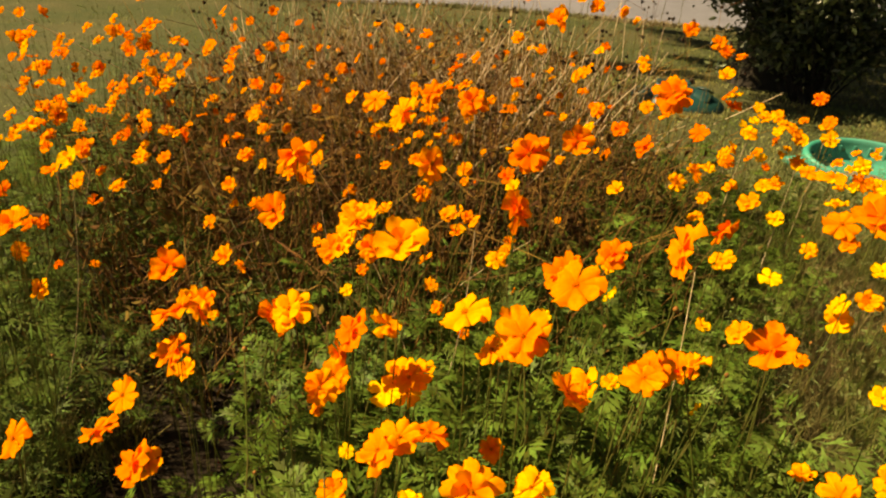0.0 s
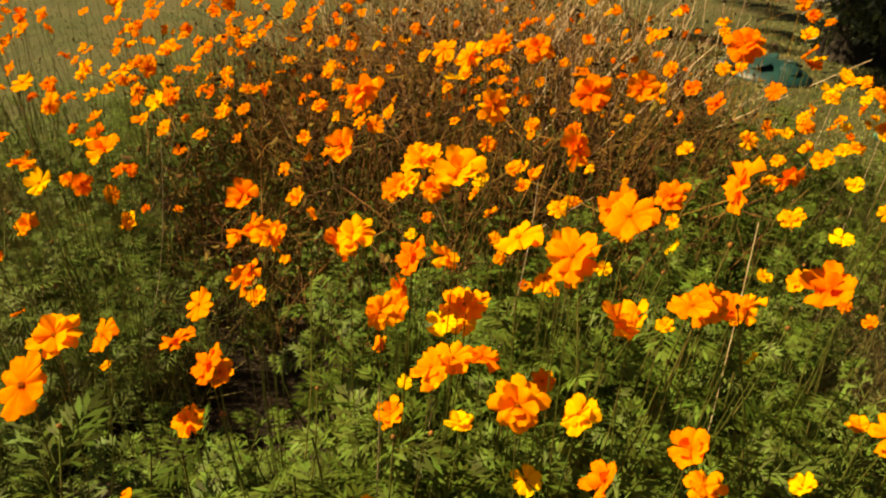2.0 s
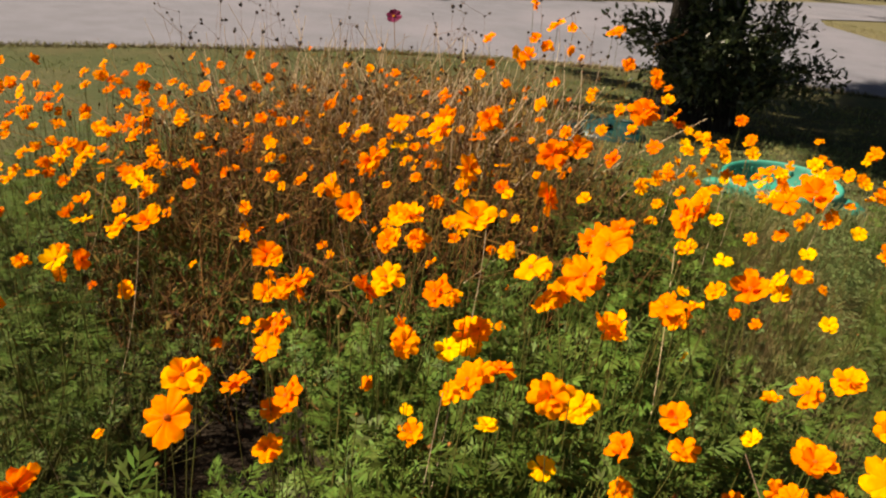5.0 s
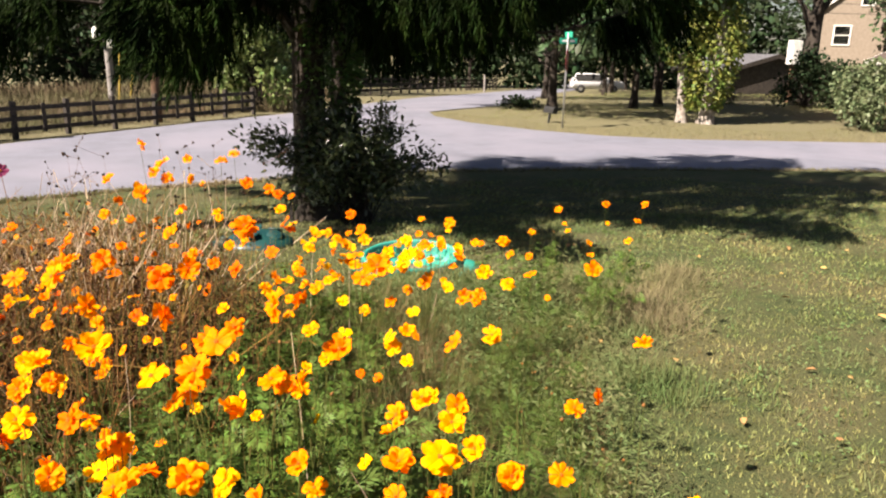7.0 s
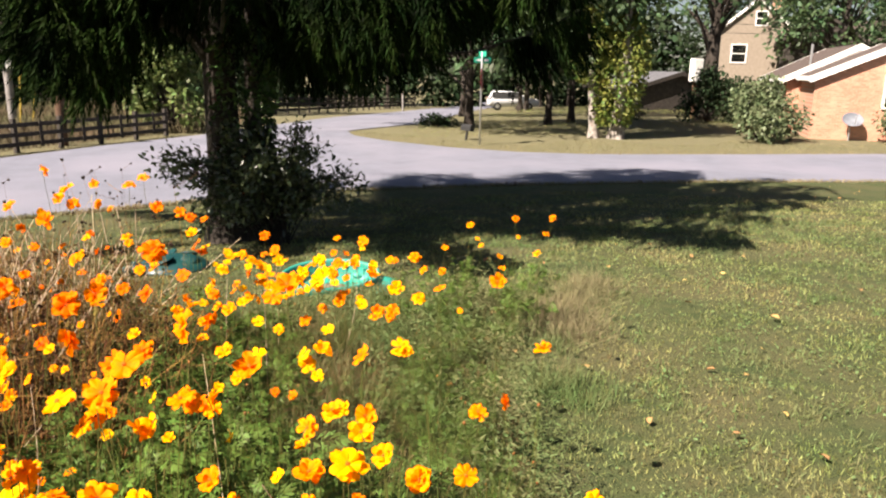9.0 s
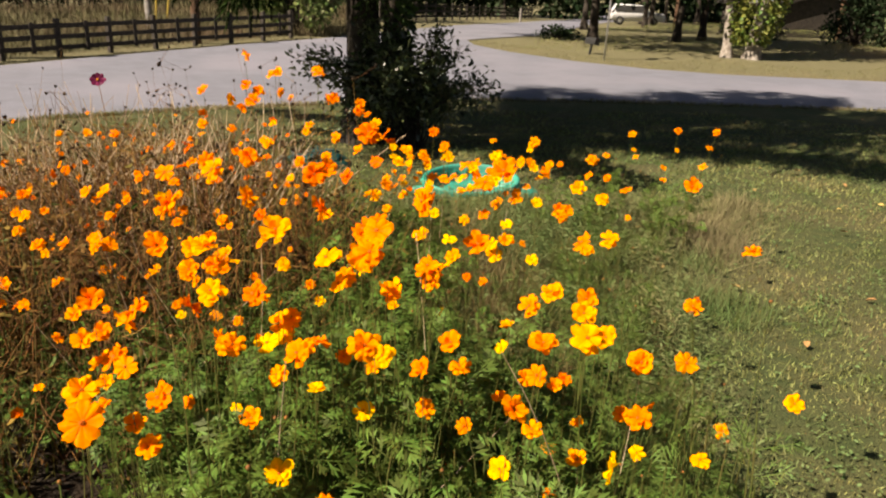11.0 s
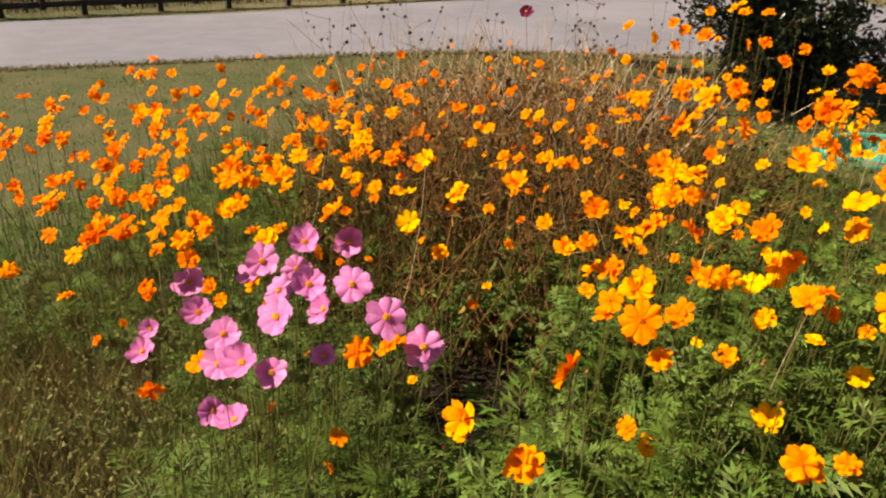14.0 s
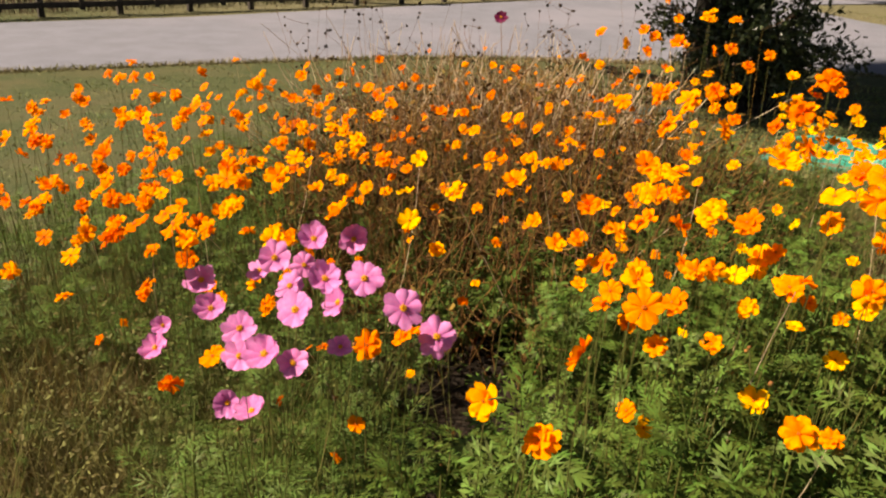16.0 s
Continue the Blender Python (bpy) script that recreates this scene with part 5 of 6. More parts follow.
BACK = [(-0.029, 3.85, 1.279, 0.05), (-0.193, 3.85, 1.214, 0.06), (-0.132, 3.85, 1.189, 0.066), (-0.023, 3.85, 1.182, 0.055), (-0.41, 3.85, 1.187, 0.06), (-0.273, 3.85, 1.142, 0.068), (0.257, 3.85, 1.153, 0.066)]
LEMON = [(0.422, 1.413, 0.897, 0.055), (0.325, 1.34, 0.831, 0.05), (0.49, 1.843, 1.021, 0.05), (0.36, 1.568, 1.088, 0.055)]
FLOWERS = [(*p, c) for rows, c in ((CORNER, "orange"), (BACK, "orange"), (VERGE, "gold"), (LEMON, "gold"), (MIDDLE, "orange"), (FRONT, "orange"), (RIGHT, "orange"), (LEFT, "orange"), (WEST, "orange"), (EAST, "orange"), (PALE, "yellow"), (AMBER, "gold"), (DEEP, "deep"), (GOLD, "gold"), (YELLOW, "yellow"), (PINK, "pink")) for p in rows]


def in_dead_patch(x, y):
    return ((x + 0.82) / 1.0) ** 2 + ((y - 3.45) / 1.45) ** 2 < 1


def more_flowers():
    """The many smaller heads of the left side, the back and the yellow corner."""
    r = random.Random(17)
    extra = []
    for n, (x0, x1), (y0, y1), (z0, z1), hues, size in (
            (200, (-2.75, -1.2), (1.35, 3.3), (0.6, 1.0), "orange orange gold deep gold", (0.042, 0.066)),
            (44, (-3.1, -1.5), (2.9, 4.3), (0.55, 0.9), "orange orange gold", (0.04, 0.06)),
            (120, (-1.6, 0.1), (2.0, 4.0), (0.55, 1.0), "orange orange deep gold gold", (0.028, 0.05)),
            (90, (-1.7, 0.1), (2.3, 4.5), (0.6, 1.02), "orange deep orange gold", (0.018, 0.03)),
            (36, (-1.7, -0.2), (2.0, 3.6), (0.68, 1.0), "orange orange gold gold", (0.034, 0.052)),
            (26, (-0.4, 0.5), (2.4, 3.9), (0.95, 1.2), "orange deep orange gold", (0.042, 0.06)),
            (56, (0.35, 1.25), (2.3, 3.7), (0.75, 1.02), "yellow gold gold orange yellow", (0.04, 0.066)),
            (26, (0.5, 1.4), (3.4, 4.3), (0.6, 0.86), "yellow gold yellow gold orange", (0.036, 0.056)),
            (16, (0.55, 1.4), (3.6, 4.4), (0.56, 0.82), "gold yellow gold orange", (0.042, 0.062)),
            (3, (1.2, 1.9), (2.9, 3.9), (0.7, 0.95), "gold orange yellow", (0.03, 0.048)),
            (2, (1.9, 2.6), (3.6, 4.3), (0.65, 0.98), "orange gold", (0.03, 0.046)),
            (16, (-0.5, 0.9), (1.6, 2.4), (0.75, 1.0), "gold yellow orange", (0.03, 0.046)),
            (14, (-0.5, 1.1), (1.0, 1.6), (0.7, 0.9), "orange gold yellow", (0.03, 0.05)),
            (8, (-1.9, -0.8), (0.75, 1.5), (0.5, 0.75), "orange deep", (0.025, 0.04))):
        hues = hues.split()
        k = 0
        while k < n:
            x, y = r.uniform(x0, x1), r.uniform(y0, y1)
            if x < -1.3 and ((x + 2.0) / 1.15) ** 2 + ((y - 2.45) / 1.75) ** 2 > 1:
                continue
            extra.append((x, y, r.uniform(z0, z1), r.uniform(*size), r.choice(hues)))
            k += 1
    return extra


FLOWERS += more_flowers()


def foliage_height(x, y):
    h = 0.58 + 0.24 * math.exp(-((x - 0.2) ** 2) / 0.7 - ((y - 1.45) ** 2) / 0.6)
    if x < -1.2:
        h -= 0.1 * min(1, (-1.2 - x) / 0.6)
    if x > 0.9:
        h -= 0.2 * min(1, (x - 0.9) / 0.7)
    return h


def leaf_shape(fine=1.0):
    """A cosmos leaf: a midrib with pairs of long narrow lobes, the lower ones forked."""
    vs, fs = [], []

    def add(px, py):
        vs.append((px, py, 0.1 * math.sin(py * 3) - 0.22 * py * py - 0.45 * px * px))
        return len(vs) - 1

    def lobe(x, y, ang, length, width):
        c, s = math.cos(ang), math.sin(ang)
        ids = [add(x + p * c + q * s, y - p * s + q * c) for p, q in ((0, 0), (width, 0.5 * length), (0, length), (-width, 0.5 * length))]
        fs.append(tuple(ids))
        return x + 0.4 * length * s, y + 0.4 * length * c

    a, b, c, d = add(-0.009, 0), add(0.009, 0), add(0.008, 0.8), add(-0.008, 0.8)
    fs.append((a, b, c, d))
    for i, y in enumerate((0.2, 0.38, 0.55, 0.68, 0.78)):
        length = (0.34, 0.4, 0.37, 0.3, 0.24)[i]
        for s in (-1, 1):
            ang = s * (1.0 - 0.1 * i)
            x1, y1 = lobe(0, y, ang, length, 0.034 * fine)
            if i < 3:
                lobe(x1, y1, ang * 1.55, length * 0.45, 0.023 * fine)
                lobe(x1, y1, ang * 0.35, length * 0.5, 0.023 * fine)
    lobe(0, 0.78, 0, 0.26, 0.036 * fine)
    return np.array(vs), np.array(fs)


LEAF, LEAF_F = leaf_shape()
THREAD, _ = leaf_shape(0.4)


def foliage(seed, mat, shape, count):
    """Stems and leaves of a cosmos plant one unit tall."""
    r = np.random.default_rng(seed)
    n = 9
    a = r.uniform(0, 6.28, n)
    spread = r.uniform(0.05, 0.42, n)
    tip = np.stack([spread * np.cos(a), spread * np.sin(a), 1 - 0.6 * spread + r.uniform(-0.2, 0.1, n)], -1)
    root = np.stack([0.03 * np.cos(a), 0.03 * np.sin(a), np.full(n, -0.02)], -1)
    path = bent(root, tip, np.stack([0.06 * np.cos(a), 0.06 * np.sin(a), 0 * a], -1), 6)
    v, f = tubes(path, np.full(n, 0.006), np.full(n, 0.0025), 4)
    stems = fast_mesh("stem_clump", v, f, M_STEM)
    m = count
    b = r.integers(0, n, m)
    t = np.clip(r.uniform(0.05, 1.0, m) ** 0.55, 0, 0.999)
    w = (t * 5).astype(int)
    fr = (t * 5 - w)[:, None]
    p = path[b, w] * (1 - fr) + path[b, w + 1] * fr
    ang = r.uniform(0, 6.28, m)
    ahead = np.stack([np.cos(ang), np.sin(ang), r.uniform(-0.1, 1.0, m)], -1)
    v, f = stamp(shape, LEAF_F, bases(ahead, r.normal(0, 0.5, m)), p, r.uniform(0.14, 0.29, m) * (1.15 - 0.4 * t))
    return stems, fast_mesh("foliage", v, f, mat)


GREENS = [foliage(100 + i, M_LEAF if i % 3 else M_LEAF_PALE, LEAF, 74) for i in range(9)]
FEATHERY = [foliage(120 + i, M_LEAF_PALE, THREAD, 58) for i in range(3)]
BUD = lathe("bud", [(0, -0.5), (0.35, -0.42), (0.5, 0.0), (0.34, 0.4), (0.12, 0.55), (0, 0.56)], M_BUD, 8)


def in_low_spot(x, y):
    return ((x + 0.68) / 0.46) ** 2 + ((y - 1.48) / 0.44) ** 2 < 1


def make_plants():
    r = random.Random(23)
    spots = []
    y = 0.6
    while y < 4.4:
        x = -3.0
        while x < 2.5:
            px, py = x + r.uniform(-0.09, 0.09), y + r.uniform(-0.09, 0.09)
            left = ((px + 1.7) / 1.35) ** 2 + ((py - 2.3) / 1.85) ** 2 < 1
            mid = -1.5 < px < 0.85 and 0.6 < py < 3.8 and not (px < -0.72 and py < 1.3)
            corner = px > 0 and px < 1.12 + 0.1 * (py - 1.5) and 0.9 < py < 4.2
            keep = left or mid or corner
            if in_dead_patch(px, py) and r.random() < (0.65 if py > 2.9 else 0.35):
                keep = False
            slim = (px < -1.2 and py < 1.7) or (px > 0.5 and py > 2.35)
            if slim and r.random() < 0.25:
                keep = False
            if ((px + 0.74) / 0.26) ** 2 + ((py - 1.9) / 0.45) ** 2 < 1:
                keep = False
            if in_low_spot(px, py) and r.random() < 0.5:
                keep = False
            if px > 0.35 and py > 2.35 and r.random() < 0.2:
                keep = False
            if px > 0.95 and r.random() < 0.45:
                keep = False
            if px < -1.15 and r.random() < (0.55 if py < 1.2 else 0.2):
                keep = False
            if px > 1.1 and r.random() < 0.4:
                keep = False
            if keep:
                spots.append((px, py, slim))
            x += 0.235
        y += 0.235
    spots += [(x, y, True) for x, y in ((1.74, 3.72), (2.12, 3.98), (2.38, 4.1), (1.42, 2.12), (1.36, 1.7), (1.3, 2.4), (1.62, 2.8), (1.15, 1.45), (1.28, 3.0), (1.5, 3.3), (1.05, 2.75), (1.2, 2.05), (1.85, 3.2))]
    spots += [(r.uniform(0.95, 1.35) + 0.3 * (1.4 + 0.1 * i - 1.5), 1.4 + 0.1 * i, True) for i in range(26)]
    tall = [(2.0, 4.3), (2.25, 4.55), (2.5, 4.25), (2.66, 4.6), (1.8, 4.6), (2.35, 4.9), (2.8, 4.4), (2.05, 4.75)]
    spots += [(x, y, True) for x, y in tall]
    pinks = [(x, y, True) for x, y in ((-1.0, 1.08), (-1.2, 1.0), (-0.8, 0.98), (-1.02, 0.86), (-1.1, 1.2), (-0.9, 1.2), (-1.28, 1.14), (-0.72, 0.86), (-0.98, 1.34))]
    plants = []
    for i, (px, py, slim) in enumerate(spots + pinks):
        pink = i >= len(spots)
        h = foliage_height(px, py) * r.uniform(0.85, 1.12) * ((1.05 if pink else 0.85 if 0.4 < px < 0.95 else 0.62) if slim else 0.8 if in_dead_patch(px, py) else 1.0)
        if in_low_spot(px, py) and not pink:
            h *= 0.45
        if (px, py) in tall:
            h *= 2.1
        elif px > 0.95 and not pink:
            h *= 1.4
        if pink:
            label, name = "pink cosmos with feathery foliage in the flower bed", "pink_cosmos_plant"
        elif px > 0.35 and py > 2.2:
            label, name = "yellow and gold cosmos with ferny green leaves", "cosmos_plant"
        else:
            label, name = "orange cosmos with ferny green leaves in the bed", "cosmos_plant"
        ob = thing(name, (px, py, ground_z(px, py) + 0.02), label, "flower", "pink cosmos plants" if pink else "cosmos plants")
        thin = pink or px < -1.05 or (px > 0.92 and (px, py) not in tall)
        stems, leaves = FEATHERY[r.randrange(3)] if thin else GREENS[r.randrange(9)]
        turn, wide = r.uniform(0, 6.28), r.uniform(0.55, 0.8) * (0.75 if slim and 0.4 < px < 0.95 else 0.55 if slim and not pink else 0.9 if pink else 1.0)
        for nm, me in (("stem_clump", stems), ("foliage", leaves)):
            o = part(nm, me, ob)
            o.scale, o.rotation_euler = (wide, wide, h), (0, 0, turn)
        plants.append((px, py, h, ob, pink))
        for k in range(r.choice((0, 0, 1, 1, 2))):
            a, s = r.uniform(0, 6.28), r.uniform(0.05, 0.2)
            tip = (s * math.cos(a), s * math.sin(a), h * r.uniform(0.95, 1.3))
            o = part("bud", BUD, ob, "", tip)
            o.scale = (r.uniform(0.007, 0.011),) * 3
            v, f = tubes(bent(np.array([[0, 0, h * 0.5]]), np.array([tip]), np.array([[0.02, 0, 0]]), 4), np.array([0.0022]), np.array([0.0014]), 3)
            part("bud_stalk", fast_mesh("bud_stalk", v, f, M_STEM), ob)
    spot = np.array([(p[0], p[1]) for p in plants])
    for x, y, z, d, hue_name in FLOWERS:
        ok = [i for i, p in enumerate(plants) if p[4] == (hue_name == "pink")]
        i = min(ok, key=lambda k: (spot[k, 0] - x + 0.03) ** 2 + (spot[k, 1] - y - 0.05) ** 2)
        px, py, h, ob, _ = plants[i]
        base = Vector((px, py, ground_z(px, py) + 0.02))
        top = Vector((x, y, z)) - base
        n = Vector((-0.25 + r.gauss(0, 0.3), -0.5 + r.gauss(0, 0.32), 0.72)).normalized()
        if hue_name == "pink":
            n = Vector((0.02 + r.gauss(0, 0.22), -0.7 + r.gauss(0, 0.2), 0.66)).normalized()
        elif r.random() < 0.14:
            n = Vector((r.gauss(0, 1), r.gauss(0, 0.6), 0.35)).normalized()
        me = r.choice(HEADS[hue_name])
        o = part("flower", me, ob, "", top)
        o.rotation_euler = (n.to_track_quat("Z", "Y").to_matrix() @ Matrix.Rotation(r.uniform(0, 6.28), 3, "Z")).to_euler()
        o.scale = (d * (1.04 if hue_name == "pink" else 1.05),) * 3
        part("flower_center", CENTRE_YELLOW if hue_name == "pink" else CENTRE, o)
        k = np.linspace(0, 1, 8)[:, None]
        start, end = np.array([0.0, 0.0, min(h * 0.45, top.z * 0.5)]), np.array(top - n * 0.006)
        elbow = np.array([end[0] * 0.9 + r.uniform(-0.03, 0.03), end[1] * 0.9 + r.uniform(-0.03, 0.03), start[2] * 0.6 + end[2] * 0.4])
        path = start * (1 - k) ** 2 + elbow * (2 * k * (1 - k)) + end * k * k
        v, f = tubes(path[None], np.array([0.0015]), np.array([0.0009]), 4)
        part("flower_stalk", fast_mesh("flower_stalk", v, f, M_STRAW if r.random() < 0.04 else M_STEM), ob)


make_plants()


def make_crimson():
    ob = thing("crimson_cosmos", (-0.95, 4.1, 0.0), "single dark crimson cosmos on a thin dry stem", "flower")
    o = part("flower", HEADS["crimson"][0], ob, "", (-0.03, 0.04, 1.19))
    o.scale, o.rotation_euler = (0.082,) * 3, (radians(62), 0, radians(20))
    part("flower_center", CENTRE_YELLOW, o)
    v, f = tubes(bent(np.array([[0, 0, -0.02]]), np.array([[-0.03, 0.045, 1.185]]), np.array([[0.03, 0, 0]]), 7), np.array([0.003]), np.array([0.0016]), 4)
    part("flower_stalk", fast_mesh("flower_stalk", v, f, M_DEAD), ob)


make_crimson()


# ---- dead growth, grasses and litter ----
def clumps(name, label, piece, paths, thick, end, cell, mat):
    """Stalks that stand together, each a part of its own plant."""
    groups = {}
    for i, p in enumerate(paths):
        groups.setdefault((math.floor(p[0, 0] / cell), math.floor(p[0, 1] / cell)), []).append(i)
    for ids in groups.values():
        at = paths[ids, 0].mean(0)
        ob = thing(name, at, label, "dead plant", name.replace("_", " ") + "s")
        for i in ids:
            v, f = tubes(paths[i:i + 1] - at, thick[i:i + 1], np.array([end]), 4)
            part(piece, fast_mesh(piece, v, f, mat), ob)


def make_dead_growth():
    r = np.random.default_rng(41)
    n = 1900
    a, k = r.uniform(0, 6.28, n), np.sqrt(r.uniform(0, 1, n))
    x, y = -0.82 + 1.08 * k * np.cos(a), 3.5 + 1.42 * k * np.sin(a)
    some = r.uniform(0, 1, n) < np.clip((y - 1.8) / 1.3, 0.25, 1)
    x, y, k = x[some], y[some], k[some]
    n = len(x)
    root = np.stack([x, y, ground_zs(x, y)], -1)
    h = r.uniform(0.5, 1.06, n) * (1.0 - 0.2 * k)
    tip = root + np.stack([r.normal(0, 0.2, n), r.normal(0, 0.2, n), h], -1)
    path = bent(root, tip, np.stack([r.normal(0, 0.04, n), r.normal(0, 0.04, n), 0 * h], -1), 6)
    thick = r.uniform(0.0022, 0.0045, n)
    near = np.argsort(y)[:290]
    clumps("dead_cosmos_plant", "dried brown cosmos plant with bare twiggy stalks", "stalk", path[near], thick[near], 0.0015, 0.34, M_DEAD)
    rest = np.setdiff1d(np.arange(n), near)
    sets = [tubes(path[rest], thick[rest], np.full(len(rest), 0.0015), 3)]
    m = 6800
    b, w = r.integers(0, n, m), r.integers(2, 6, m)
    p = path[b, w]
    d = r.normal(0, 1, (m, 3)) * [0.12, 0.12, 0.08] + [0, 0, 0.06]
    sets.append(tubes(bent(p, p + d, r.normal(0, 0.012, (m, 3)), 4), np.full(m, 0.0018), np.full(m, 0.0009), 3))
    v, f = joined(*sets)
    tagged(new("dead_stalks", fast_mesh("dead_stalks", v, f, M_DEAD)), "mass of brown dead cosmos stalks and twigs", "dead plants", kind="stuff")

    m = 15000
    b, w = r.integers(0, n, m), r.integers(0, 6, m)
    p = path[b, w] + r.normal(0, 0.035, (m, 3))
    p[:, 2] = np.maximum(p[:, 2], 0.02)
    v, f = stamp(LEAF_SHAPE * [0.45, 1, 5], LEAF_FACES, bases(r.normal(0, 1, (m, 3)) - [0, 0, 0.5], r.uniform(0, 6, m)), p, r.uniform(0.014, 0.042, m))
    tagged(new("withered_leaves", fast_mesh("withered_leaves", v, f, M_DEADLEAF)), "shrivelled brown leaves clinging to the dead stalks", "dead leaves", kind="stuff")

    m = 13000
    b, w = r.integers(0, n, m), r.integers(0, 5, m)
    p = path[b, w] + r.normal(0, 0.05, (m, 3))
    p[:, 2] = np.maximum(p[:, 2] * 0.8, 0.03)
    v, f = stamp(LEAF_SHAPE * [0.5, 1, 2], LEAF_FACES, bases(r.normal(0, 1, (m, 3)) + [0, 0, 0.4], r.uniform(0, 6, m)), p, r.uniform(0.02, 0.055, m))
    tagged(new("green_regrowth", fast_mesh("green_regrowth", v, f, M_LEAF)), "olive green leaves still growing among the dead stalks", "leaves", kind="stuff")

    # bleached straws that stand up out of the patch and lean across the bed
    m = 500
    a, k = r.uniform(0, 6.28, m), np.sqrt(r.uniform(0, 1, m))
    x, y = -0.95 + 1.02 * k * np.cos(a), 4.1 + 0.8 * k * np.sin(a)
    root = np.stack([x, y, ground_zs(x, y)], -1)
    tip = root + np.stack([r.normal(0.0, 0.36, m), r.normal(0, 0.26, m), r.uniform(0.45, 1.08, m)], -1)
    straws, thick = bent(root, tip, r.normal(0, 0.05, (m, 3)), 6), r.uniform(0.0022, 0.0052, m)
    m = 190
    x, y = r.uniform(-1.5, -0.2, m), r.uniform(3.7, 4.75, m)
    root = np.stack([x, y, ground_zs(x, y) + 0.2], -1)
    tip = root + np.stack([r.normal(0.08, 0.24, m), r.normal(-0.05, 0.2, m), r.uniform(0.35, 0.72, m)], -1)
    straws, thick = np.concatenate([straws, bent(root, tip, r.normal(0, 0.05, (m, 3)), 6)]), np.r_[thick, r.uniform(0.0025, 0.0048, m)]
    near = np.argsort(straws[:, 0, 1])[:280]
    clumps("dry_stalk_clump", "clump of bleached straw-coloured stalks in the flower bed", "straw", straws[near], thick[near], 0.0016, 0.42, M_STRAW)
    straws, thick = np.delete(straws, near, 0), np.delete(thick, near)
    sets = [tubes(straws, thick, np.full(len(thick), 0.0016), 4)]
    m = 10
    x, y = r.uniform(-1.5, 1.0, m), r.uniform(1.0, 2.6, m)
    root = np.stack([x, y, np.full(m, 0.15)], -1)
    ang = r.uniform(0.2, 2.9, m)
    tip = root + np.stack([np.cos(ang) * 0.5, r.uniform(-0.2, 0.1, m), np.sin(ang) * 0.4 + 0.5], -1)
    sets.append(tubes(bent(root, tip, r.normal(0, 0.04, (m, 3)), 8), np.full(m, 0.0015), np.full(m, 0.0009), 4))
    v, f = joined(*sets)
    tagged(new("straw_stalks", fast_mesh("straw_stalks", v, f, M_STRAW)), "bleached straw-coloured stalks leaning out of the bed", "dead plants", kind="stuff")

    # thin stems with dark seed heads, up against the road
    m = 86
    x, y = r.uniform(-2.2, 0.4, m), r.uniform(3.6, 4.9, m)
    root = np.stack([x, y, ground_zs(x, y)], -1)
    tip = root + np.stack([r.normal(0, 0.16, m), r.normal(0, 0.1, m), r.uniform(0.85, 1.32, m)], -1)
    path = bent(root, tip, r.normal(0, 0.04, (m, 3)), 8)
    sets = [tubes(path, np.full(m, 0.0016), np.full(m, 0.0007), 3)]
    q = 150
    b, w = r.integers(0, m, q), r.integers(5, 8, q)
    start = path[b, w]
    end = start + r.normal(0, 1, (q, 3)) * [0.06, 0.03, 0.02] + [0, 0, 0.06]
    sets.append(tubes(bent(start, end, r.normal(0, 0.006, (q, 3)), 8), np.full(q, 0.0012), np.full(q, 0.0008), 3))
    v, f = joined(*sets)
    tagged(new("seed_stems", fast_mesh("seed_stems", v, f, M_DEAD)), "thin dry stems rising from the back of the bed", "dead plants", kind="stuff")
    heads = np.concatenate([tip, end])
    shape = np.array([(1, 0, 0), (-0.5, 0.87, 0), (-0.5, -0.87, 0), (0, 0, -0.9), (0.9, 0.3, 1.2), (-0.6, 0.7, 1.3), (-0.3, -0.9, 1.2)], float)
    fs = np.array([(0, 1, 3), (1, 2, 3), (2, 0, 3), (0, 4, 1), (1, 5, 2), (2, 6, 0), (0, 2, 4), (1, 0, 5), (2, 1, 6)])
    v, f = stamp(shape, fs, bases(r.normal(0, 0.6, (len(heads), 3)) + [0, 0, 1], r.uniform(0, 6, len(heads)))[:, :, [0, 2, 1]], heads, r.uniform(0.005, 0.012, len(heads)))
    tagged(new("seed_heads", fast_mesh("seed_heads", v, f, M_SEED)), "dark spiky seed heads on thin stems", "seed heads", kind="stuff")


BLADE = np.array([(-0.5, 0, 0), (0.5, 0, 0), (-0.38, 0.55, 0.06), (0.38, 0.55, 0.06), (0, 1, 0.3)], float)
BLADE_FACES = np.array([(0, 1, 3), (0, 3, 2), (2, 3, 4)])


def blades(name, x, y, z, height, width, lean, mat, label, r):
    n = len(x)
    a = r.uniform(0, 6.28, n)
    k = lean * np.abs(r.normal(0, 1, n))
    up = np.stack([np.cos(a) * k, np.sin(a) * k, np.ones(n)], -1)
    b = bases(up, r.uniform(0, 6.28, n))
    b = b * np.stack([width, height, height], -1)[:, None, :]
    v, f = stamp(BLADE, BLADE_FACES, b, np.stack([x, y, z], -1), np.ones(n))
    tagged(new(name, fast_mesh(name, v, f, mat)), label, "grass", kind="stuff")


def road_gap(x, y):
    """How far a place lies short of the near edge of the road."""
    return -np.maximum(-0.6 * (x + 6.4) + 0.8 * (y - 10.3), y - 13.3 + 0.08 * np.maximum(x - 8, 0))


def in_hollow(x, y):
    """The bare dark hollow beside the pink flowers."""
    return (((x + 0.72) / 0.24) ** 2 + ((y - 1.75) / 0.6) ** 2 < 1) | in_low_spot(x, y)


def in_bed(x, y):
    return ((x + 0.6) / 1.75) ** 2 + ((y - 2.4) / 1.8) ** 2 < 1


